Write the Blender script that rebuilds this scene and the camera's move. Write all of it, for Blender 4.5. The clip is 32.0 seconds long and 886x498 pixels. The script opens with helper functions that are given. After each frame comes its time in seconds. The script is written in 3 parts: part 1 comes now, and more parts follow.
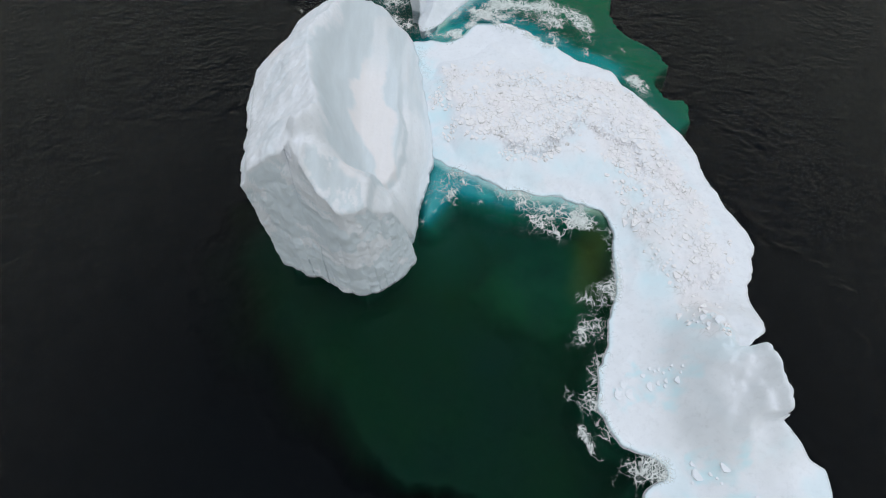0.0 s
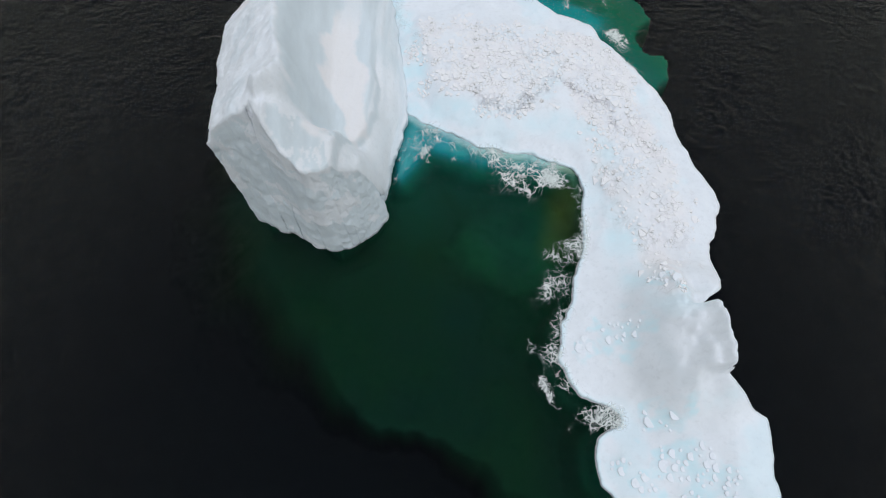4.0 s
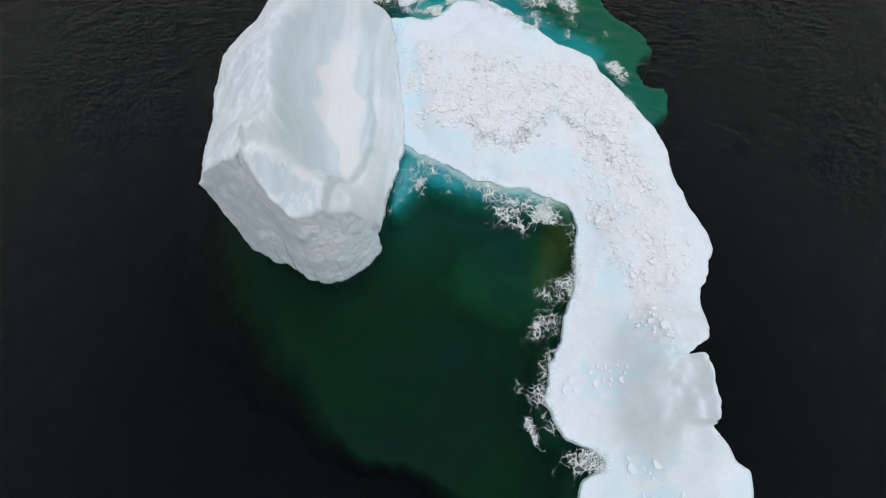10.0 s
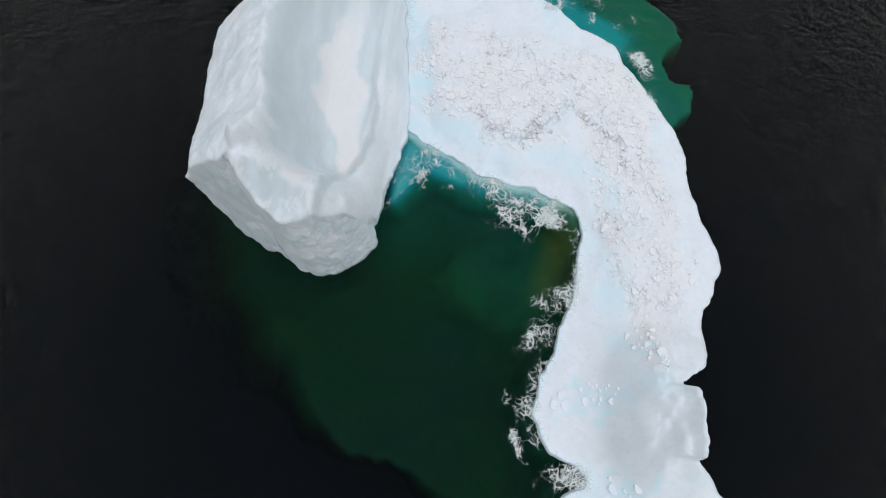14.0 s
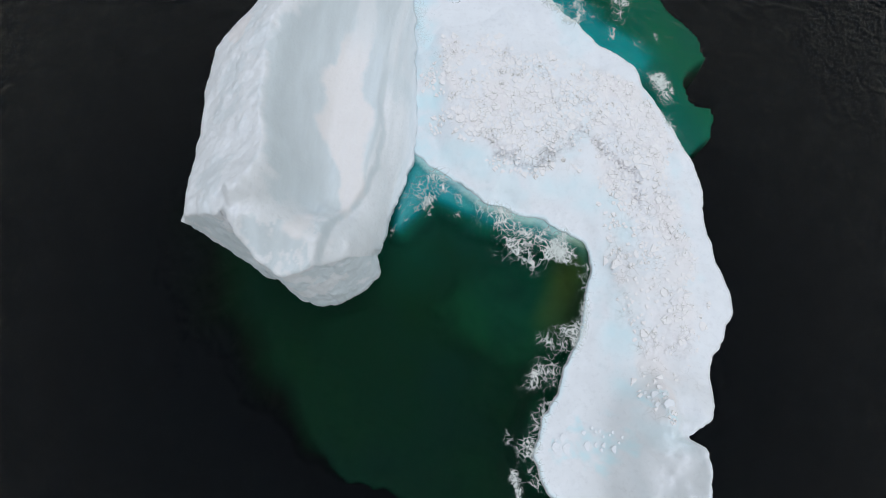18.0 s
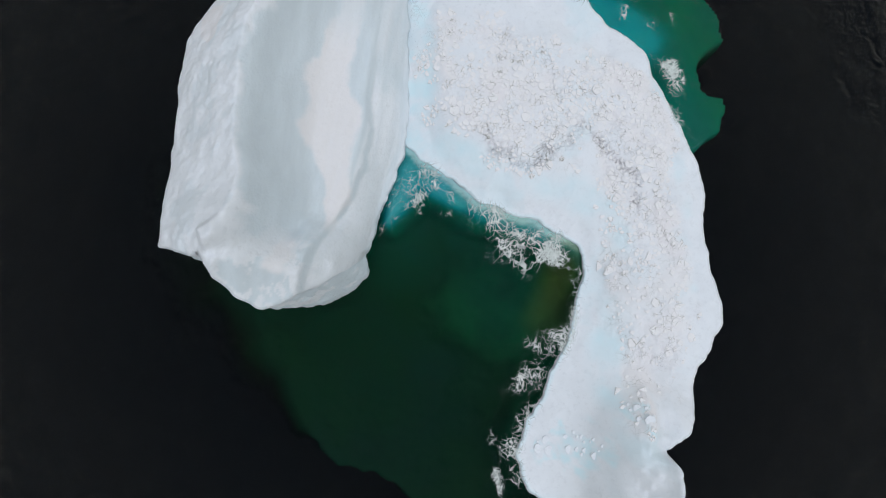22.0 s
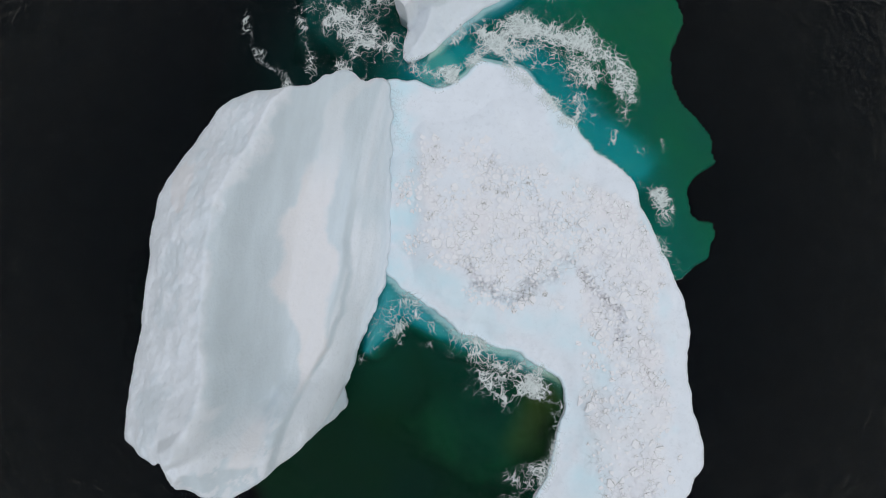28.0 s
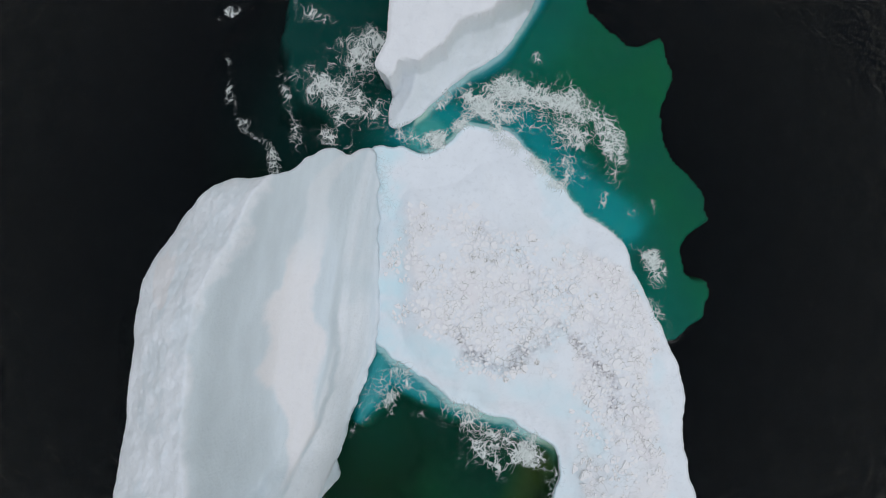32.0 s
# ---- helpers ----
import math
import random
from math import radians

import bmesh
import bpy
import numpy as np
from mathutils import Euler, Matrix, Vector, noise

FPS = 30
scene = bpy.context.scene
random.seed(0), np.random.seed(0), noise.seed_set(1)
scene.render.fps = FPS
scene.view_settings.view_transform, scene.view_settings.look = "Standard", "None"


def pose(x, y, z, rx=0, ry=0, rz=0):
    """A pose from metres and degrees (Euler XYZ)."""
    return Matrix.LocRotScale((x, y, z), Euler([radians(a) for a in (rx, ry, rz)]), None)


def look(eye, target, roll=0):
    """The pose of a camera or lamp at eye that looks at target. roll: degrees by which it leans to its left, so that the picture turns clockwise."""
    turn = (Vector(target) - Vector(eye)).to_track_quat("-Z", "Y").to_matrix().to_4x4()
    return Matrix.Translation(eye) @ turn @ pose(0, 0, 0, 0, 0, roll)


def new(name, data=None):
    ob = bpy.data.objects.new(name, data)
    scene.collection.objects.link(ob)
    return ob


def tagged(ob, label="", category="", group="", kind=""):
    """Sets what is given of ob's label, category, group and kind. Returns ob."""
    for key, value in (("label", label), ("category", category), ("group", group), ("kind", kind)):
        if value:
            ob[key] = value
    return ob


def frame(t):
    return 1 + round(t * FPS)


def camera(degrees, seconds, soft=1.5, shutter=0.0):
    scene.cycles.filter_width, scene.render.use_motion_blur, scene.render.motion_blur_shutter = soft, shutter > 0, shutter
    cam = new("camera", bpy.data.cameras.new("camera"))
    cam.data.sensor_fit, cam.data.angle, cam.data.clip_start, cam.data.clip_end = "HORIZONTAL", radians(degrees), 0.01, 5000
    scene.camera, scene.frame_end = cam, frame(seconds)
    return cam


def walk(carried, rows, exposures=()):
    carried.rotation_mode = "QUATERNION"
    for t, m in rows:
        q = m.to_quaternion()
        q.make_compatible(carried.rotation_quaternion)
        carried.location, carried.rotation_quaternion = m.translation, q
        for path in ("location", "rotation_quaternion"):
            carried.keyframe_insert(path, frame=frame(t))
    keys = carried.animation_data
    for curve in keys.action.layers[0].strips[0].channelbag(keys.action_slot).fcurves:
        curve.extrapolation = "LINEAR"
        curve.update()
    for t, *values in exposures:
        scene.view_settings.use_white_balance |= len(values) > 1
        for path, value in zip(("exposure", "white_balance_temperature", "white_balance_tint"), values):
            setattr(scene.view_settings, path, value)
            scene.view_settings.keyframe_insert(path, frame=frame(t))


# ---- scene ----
cam = camera(79.1, 32.0, soft=1.1)
METRES, EYE, TILT, LEAN, TURN = 100.0, 92.5, -62.3, 0.0, 0.0
ROWS = [
    (0.0, 0.0, 0.0, 0.0, 0.0, 0.0, -0.0),
    (0.5, 0.0103, 0.0002, 0.0025, 0.06, -1.28, -0.25),
    (1.0, 0.0247, 0.0002, 0.001, 0.24, -4.7, -0.22),
    (1.5, 0.0343, 0.0022, 0.0033, 0.11, -4.89, -0.32),
    (2.0, 0.0489, 0.0001, 0.0016, 0.2, -4.81, -0.25),
    (2.5, 0.0545, -0.0031, 0.003, 0.07, -4.89, -0.23),
    (3.0, 0.0567, -0.0085, 0.004, 0.07, -4.91, -0.18),
    (3.5, 0.0565, -0.0144, 0.0066, 0.1, -5.01, -0.33),
    (5.5, 0.0582, -0.0444, 0.0213, -0.09, -5.18, 0.14),
    (6.0, 0.0612, -0.0508, 0.0261, -0.02, -5.25, 0.19),
    (6.5, 0.0629, -0.0531, 0.0312, -0.01, -5.33, 0.22),
    (7.0, 0.0634, -0.0512, 0.0364, -0.09, -5.37, 0.24),
    (7.5, 0.064, -0.047, 0.0425, -0.2, -5.44, 0.23),
    (8.0, 0.0653, -0.0416, 0.0493, -0.33, -5.46, 0.3),
    (8.5, 0.0673, -0.0356, 0.0582, -0.48, -5.53, 0.53),
    (9.0, 0.0714, -0.0298, 0.0674, -0.58, -5.62, 0.86),
    (9.5, 0.078, -0.0236, 0.0779, 0.1, -5.65, -0.22),
    (10.0, 0.0807, -0.0168, 0.0904, 0.77, -5.78, -1.76),
    (10.5, 0.0838, -0.0099, 0.1014, 0.98, -5.78, -2.39),
    (11.0, 0.0875, -0.0031, 0.113, 1.31, -5.81, -3.14),
    (11.5, 0.0903, 0.0033, 0.1243, 1.66, -5.79, -3.9),
    (12.0, 0.0913, 0.0104, 0.1365, 1.81, -5.89, -4.38),
    (12.5, 0.0924, 0.0166, 0.1491, 1.9, -6.73, -4.7),
    (13.0, 0.093, 0.0232, 0.162, 2.01, -8.43, -5.04),
    (13.5, 0.0936, 0.0297, 0.1742, 2.11, -10.25, -5.31),
    (14.0, 0.0929, 0.0355, 0.1865, 2.18, -11.62, -5.53),
    (14.5, 0.0911, 0.0416, 0.199, 2.27, -12.88, -5.79),
    (16.5, 0.0751, 0.0707, 0.2554, 2.29, -15.39, -6.56),
    (17.0, 0.073, 0.0788, 0.2714, 2.42, -15.34, -6.77),
    (17.5, 0.07, 0.0867, 0.287, 2.48, -15.35, -6.95),
    (18.0, 0.0681, 0.0953, 0.3023, 2.57, -15.59, -7.05),
    (18.5, 0.0677, 0.1049, 0.3179, 2.73, -16.89, -7.11),
    (19.0, 0.0646, 0.1145, 0.336, 2.7, -18.78, -7.24),
    (19.5, 0.0629, 0.1244, 0.353, 2.71, -20.4, -7.43),
    (20.0, 0.0611, 0.1341, 0.3711, 2.77, -21.22, -7.69),
    (20.5, 0.0612, 0.1431, 0.3899, 2.84, -22.03, -7.82),
    (21.0, 0.0607, 0.1535, 0.4078, 2.81, -22.91, -7.95),
    (21.5, 0.062, 0.1637, 0.4269, 2.93, -23.9, -8.1),
    (22.0, 0.0639, 0.1737, 0.4454, 3.05, -24.86, -8.22),
    (22.5, 0.0641, 0.1843, 0.4643, 3.13, -25.98, -8.45),
    (23.0, 0.0637, 0.1949, 0.4835, 3.22, -27.09, -8.67),
    (23.5, 0.0646, 0.2058, 0.5037, 3.42, -27.12, -8.85),
    (24.0, 0.0651, 0.216, 0.5227, 3.52, -27.05, -8.92),
    (24.5, 0.0645, 0.2277, 0.5434, 3.62, -27.11, -9.01),
    (25.0, 0.065, 0.2385, 0.5638, 3.73, -27.11, -9.0),
    (25.5, 0.0633, 0.2505, 0.5829, 3.68, -27.04, -9.04),
    (27.5, 0.0579, 0.2953, 0.6638, 3.57, -26.87, -9.01),
    (28.0, 0.0564, 0.3074, 0.6846, 3.57, -26.95, -9.03),
    (28.5, 0.0553, 0.3184, 0.7037, 3.56, -26.95, -8.97),
    (29.0, 0.0547, 0.3287, 0.7214, 3.53, -26.9, -8.88),
    (29.5, 0.0537, 0.3394, 0.7392, 3.5, -26.9, -8.81),
    (30.0, 0.0535, 0.3502, 0.7572, 3.5, -26.96, -8.73),
    (30.5, 0.054, 0.3596, 0.7735, 3.53, -26.94, -8.65),
    (31.0, 0.0574, 0.3663, 0.7849, 3.61, -27.03, -8.47),
    (31.5, 0.0585, 0.371, 0.7899, 3.35, -27.02, -8.04),
    (32.0, 0.0615, 0.3738, 0.7925, 3.32, -27.06, -7.81),
]
walk(cam, [(t, pose(0, 0, EYE, TILT, LEAN, TURN) @ pose(METRES * x, METRES * y, METRES * z, 90 + pitch, roll, yaw)) for t, x, y, z, yaw, pitch, roll in ROWS],
     [(0.0, -0.10), (9.0, -0.08), (14.0, -0.09), (19.0, -0.16), (25.0, -0.29), (32.0, -0.34)])


# ---- sky and sun ----
world = bpy.data.worlds.new("sky")
scene.world = world
world.use_nodes = True
wn = world.node_tree.nodes
bg = wn["Background"]
sky = wn.new("ShaderNodeTexSky")
sky.sky_type = "NISHITA"
sky.sun_disc = False
sky.sun_elevation, sky.sun_rotation = radians(80), radians(110)
sky.air_density, sky.dust_density, sky.ozone_density = 2.5, 1.0, 0.5
soft_sky = wn.new("ShaderNodeHueSaturation")
soft_sky.inputs["Saturation"].default_value = 0.45
world.node_tree.links.new(sky.outputs[0], soft_sky.inputs["Color"])
world.node_tree.links.new(soft_sky.outputs[0], bg.inputs[0])
bg.inputs[1].default_value = 0.143
sun = new("sun", bpy.data.lights.new("sun", "SUN"))
sun.data.energy, sun.data.angle, sun.data.color = 0.5, radians(70), (1.0, 0.98, 0.965)
sun.matrix_world = look((15, -5, 98), (0, 0, 0))


# ---- noise and plan tools ----
def lattice(ix, iy, seed):
    h = (ix.astype(np.int64) * 374761393 + iy.astype(np.int64) * 668265263 + seed * 144665) & 0xFFFFFFFF
    h = ((h ^ (h >> 13)) * 1274126177) & 0xFFFFFFFF
    h = ((h ^ (h >> 16)) * 2246822519) & 0xFFFFFFFF
    return ((h ^ (h >> 15)) & 0xFFFFFF) / float(0xFFFFFF)


def vnoise(x, y, seed=0):
    """Smooth noise, -1 to 1."""
    ix, iy = np.floor(x), np.floor(y)
    fx, fy = x - ix, y - iy
    fx, fy = fx * fx * fx * (fx * (fx * 6 - 15) + 10), fy * fy * fy * (fy * (fy * 6 - 15) + 10)
    a, b = lattice(ix, iy, seed), lattice(ix + 1, iy, seed)
    c, d = lattice(ix, iy + 1, seed), lattice(ix + 1, iy + 1, seed)
    return 2 * ((a + (b - a) * fx) * (1 - fy) + (c + (d - c) * fx) * fy) - 1


def fbm(x, y, size, octaves=4, seed=0, gain=0.5):
    total, amp, k = 0, 1.0, 1.0 / size
    for i in range(octaves):
        ca, sa = math.cos(1.1 * i), math.sin(1.1 * i)
        total = total + amp * vnoise((x * ca - y * sa) * k + 17.3 * i, (x * sa + y * ca) * k - 9.1 * i, seed + i)
        amp, k = amp * gain, k * 2.03
    return total


def cells(x, y, size, seed=0, jitter=0.95):
    """Distances to the nearest and second nearest of scattered seeds, and a random value of the nearest."""
    u, v = x / size, y / size
    ix, iy = np.floor(u), np.floor(v)
    f1, f2, who = np.full(u.shape, 9.0), np.full(u.shape, 9.0), np.zeros(u.shape)
    for dx in (-1, 0, 1):
        for dy in (-1, 0, 1):
            cx, cy = ix + dx, iy + dy
            px = cx + 0.5 + jitter * (lattice(cx, cy, seed) - 0.5)
            py = cy + 0.5 + jitter * (lattice(cx, cy, seed + 71) - 0.5)
            d = np.hypot(px - u, py - v)
            nearer = d < f1
            f2 = np.where(nearer, f1, np.minimum(f2, d))
            who = np.where(nearer, lattice(cx, cy, seed + 133), who)
            f1 = np.where(nearer, d, f1)
    return f1 * size, f2 * size, who


def ramp(v, a, b):
    t = np.clip((v - a) / (b - a), 0, 1)
    return t * t * (3 - 2 * t)


def curve1(x, xs, ys):
    """Smooth curve through a short table."""
    xs, ys = np.array(xs, float), np.array(ys, float)
    slope = np.gradient(ys, xs)
    i = np.clip(np.searchsorted(xs, x) - 1, 0, len(xs) - 2)
    h = xs[i + 1] - xs[i]
    t = np.clip((x - xs[i]) / h, 0, 1)
    t2, t3 = t * t, t * t * t
    return (2 * t3 - 3 * t2 + 1) * ys[i] + (t3 - 2 * t2 + t) * h * slope[i] + (3 * t2 - 2 * t3) * ys[i + 1] + (t3 - t2) * h * slope[i + 1]


def outline(points, step=0.5, rough=0.35, size=3.0, seed=0):
    """A closed shore line through the corners, with small bays and points."""
    p = np.array(points, float)
    out = []
    for i in range(len(p)):
        a, b, c, d = p[i - 1], p[i], p[(i + 1) % len(p)], p[(i + 2) % len(p)]
        n = max(2, int(np.hypot(*(c - b)) / step))
        t = (np.arange(n) / n)[:, None]
        k = 0.4
        out.append((2 * t**3 - 3 * t**2 + 1) * b + (t**3 - 2 * t**2 + t) * k * (c - a) + (3 * t**2 - 2 * t**3) * c + (t**3 - t**2) * k * (d - b))
    q = np.concatenate(out)
    way = np.roll(q, -1, 0) - np.roll(q, 1, 0)
    side = np.stack([way[:, 1], -way[:, 0]], 1) / np.maximum(np.hypot(way[:, 0], way[:, 1]), 1e-6)[:, None]
    return q + side * (rough * fbm(q[:, 0], q[:, 1], size, 4, seed))[:, None]


def inside(x, y, q):
    """Signed distance to the shore line q, positive inside, and the nearest point of the line."""
    ax, ay = q[:, 0], q[:, 1]
    bx, by = np.roll(ax, -1), np.roll(ay, -1)
    dist, nx, ny = np.empty(x.shape), np.empty(x.shape), np.empty(x.shape)
    for s in range(0, len(x), 4000):
        px, py = x[s:s + 4000, None], y[s:s + 4000, None]
        ex, ey = bx - ax, by - ay
        t = np.clip(((px - ax) * ex + (py - ay) * ey) / np.maximum(ex * ex + ey * ey, 1e-9), 0, 1)
        cx, cy = ax + t * ex, ay + t * ey
        d = np.hypot(px - cx, py - cy)
        k = d.argmin(1)
        r = np.arange(len(k))
        cross = ((ay > py) != (by > py)) & (px < ex * (py - ay) / np.where(ey == 0, 1e-9, ey) + ax)
        sign = np.where(cross.sum(1) % 2 == 1, 1.0, -1.0)
        dist[s:s + 4000], nx[s:s + 4000], ny[s:s + 4000] = d[r, k] * sign, cx[r, k], cy[r, k]
    return dist, nx, ny


def near_line(x, y, pts):
    """Distance to an open line."""
    p = np.array(pts, float)
    best = np.full(x.shape, 1e9)
    for (ax, ay), (bx, by) in zip(p[:-1], p[1:]):
        ex, ey = bx - ax, by - ay
        t = np.clip(((x - ax) * ex + (y - ay) * ey) / (ex * ex + ey * ey), 0, 1)
        best = np.minimum(best, np.hypot(x - ax - t * ex, y - ay - t * ey))
    return best


def mesh_of(name, verts, faces, material, smooth=True, **layers):
    me = bpy.data.meshes.new(name)
    verts, faces = np.asarray(verts, np.float32), np.asarray(faces, np.int32)
    n = faces.shape[1]
    me.vertices.add(len(verts))
    me.vertices.foreach_set("co", verts.ravel())
    me.loops.add(faces.size)
    me.loops.foreach_set("vertex_index", faces.ravel())
    me.polygons.add(len(faces))
    me.polygons.foreach_set("loop_start", np.arange(0, faces.size, n, dtype=np.int32))
    me.polygons.foreach_set("use_smooth", np.full(len(faces), smooth))
    me.update(calc_edges=True)
    me.validate()
    for key, value in layers.items():
        me.attributes.new(key, "FLOAT", "POINT").data.foreach_set("value", np.asarray(value, np.float32))
    me.materials.append(material)
    return me


def part(name, me, parent, label=""):
    ob = new(name, me)
    ob.parent = parent
    return tagged(ob, label) if label else ob


def land(name, q, step, height, material, foot=-4.0, tuck=0.5, steps=6, rough=0.25):
    """A body of ice with the shore line q: its top from height(x, y, d), its sides down to under the water."""
    lo, hi = q.min(0) - step, q.max(0) + step
    gx, gy = np.arange(lo[0], hi[0] + step, step), np.arange(lo[1], hi[1] + step, step)
    X, Y = np.meshgrid(gx, gy, indexing="ij")
    d, nx, ny = inside(X.ravel(), Y.ravel(), q)
    d, nx, ny = (a.reshape(X.shape) for a in (d, nx, ny))
    inn = d > 0
    cell = inn[:-1, :-1] & inn[1:, :-1] & inn[1:, 1:] & inn[:-1, 1:]
    idx = np.arange(X.size).reshape(X.shape)
    F = np.stack([idx[:-1, :-1], idx[1:, :-1], idx[1:, 1:], idx[:-1, 1:]], -1)[cell]
    # border edges: those used by one face only, kept in the face's turn
    E = np.concatenate([F[:, [0, 1]], F[:, [1, 2]], F[:, [2, 3]], F[:, [3, 0]]])
    key, rkey = E[:, 0].astype(np.int64) * X.size + E[:, 1], E[:, 1].astype(np.int64) * X.size + E[:, 0]
    rim = E[~np.isin(key, rkey)]
    onrim = np.zeros(X.size, bool)
    onrim[rim.ravel()] = True
    x, y, dd = X.ravel().copy(), Y.ravel().copy(), d.ravel().copy()
    x[onrim], y[onrim], dd[onrim] = nx.ravel()[onrim], ny.ravel()[onrim], 0.0
    used = np.unique(F)
    back = np.full(X.size, -1)
    back[used] = np.arange(len(used))
    F, rim = back[F], back[rim]
    x, y, dd = x[used], y[used], dd[used]
    z, layers = height(x, y, dd)
    V = np.stack([x, y, z], 1)
    rv = np.unique(rim)
    rows, faces, sides = [V], [F], []
    last = np.arange(len(used))
    count = len(V)
    e = 0.3
    gxn = inside(x[rv] + e, y[rv], q)[0] - inside(x[rv] - e, y[rv], q)[0]
    gyn = inside(x[rv], y[rv] + e, q)[0] - inside(x[rv], y[rv] - e, q)[0]
    g = np.maximum(np.hypot(gxn, gyn), 1e-3)
    flare = tuck(x[rv], y[rv]) if callable(tuck) else tuck
    low = foot(x[rv], y[rv]) if callable(foot) else foot
    for k in range(1, steps + 1):
        t = k / steps
        zz = z[rv] * (1 - t) + low * t
        sx, sy = 0.8 * x[rv] + 0.6 * y[rv], zz
        bits = cells(sx + 1.0 * fbm(sx, sy, 3, 3, 44), 0.55 * sy + 0.3 * sx, 3.0, 45)
        crease = np.abs(fbm(sx, 0.5 * sy + 0.4 * sx, 5.5, 4, 41, 0.55))
        wob = flare * t + rough * min(1.0, 9 * t) * (0.6 * fbm(sx, 0.5 * sy + 0.25 * sx, 11.0, 3, 40) + 0.5 * crease + 0.3 * (bits[2] - 0.5) * ramp(bits[1] - bits[0], 0.0, 0.4) + 0.45 * fbm(sx, 0.6 * sy, 2.0, 5, 48, 0.65))
        rows.append(np.stack([x[rv] + gxn / g * wob, y[rv] + gyn / g * wob, zz], 1))
        sides.append(1.3 * (0.05 + 0.95 * ramp(fbm(sx + 0.2 * sy, 0.6 * sy, 4.0, 7, 47, 0.7), -0.38, -0.12)) * min(1.0, 18 * t) * ramp(1 - t, 0.0, 0.05))
        cur = last.copy()
        cur[rv] = count + np.arange(len(rv))
        faces.append(np.stack([last[rim[:, 1]], last[rim[:, 0]], cur[rim[:, 0]], cur[rim[:, 1]]], 1))
        last, count = cur, count + len(rv)
    full = {k: np.concatenate([v] + ([1.0 * a for a in sides] if k == 'bare' and rough > 0.3 else [v[rv] * max(0, 1 - 4 * i / steps) for i in range(steps)])) for k, v in layers.items()}
    return mesh_of(name, np.concatenate(rows), np.concatenate(faces), material, True, **full)


# ---- materials ----
def material(name):
    m = bpy.data.materials.new(name)
    m.use_nodes = True
    return m, m.node_tree.nodes, m.node_tree.links, m.node_tree.nodes["Principled BSDF"]


def mixed(nodes, links, fac, a, b):
    n = nodes.new("ShaderNodeMix")
    n.data_type = "RGBA"
    for slot, value in ((0, fac), (6, a), (7, b)):
        if isinstance(value, bpy.types.NodeSocket):
            links.new(value, n.inputs[slot])
        else:
            n.inputs[slot].default_value = value if slot == 0 else (*value, 1)
    return n.outputs[2]


def noise_of(nodes, links, scale, detail=4, stretch=(1, 1, 1), lo=0.35, hi=0.65, rough=0.55):
    co, mp, nz, rg = nodes.new("ShaderNodeNewGeometry"), nodes.new("ShaderNodeMapping"), nodes.new("ShaderNodeTexNoise"), nodes.new("ShaderNodeMapRange")
    mp.inputs["Scale"].default_value = stretch
    nz.inputs["Scale"].default_value, nz.inputs["Detail"].default_value, nz.inputs["Roughness"].default_value = scale, detail, rough
    links.new(co.outputs["Position"], mp.inputs["Vector"])
    links.new(mp.outputs[0], nz.inputs["Vector"])
    links.new(nz.outputs["Fac"], rg.inputs["Value"])
    rg.inputs["From Min"].default_value, rg.inputs["From Max"].default_value = lo, hi
    return rg.outputs[0]


def layer(nodes, key):
    n = nodes.new("ShaderNodeAttribute")
    n.attribute_name = key
    return n.outputs["Fac"]


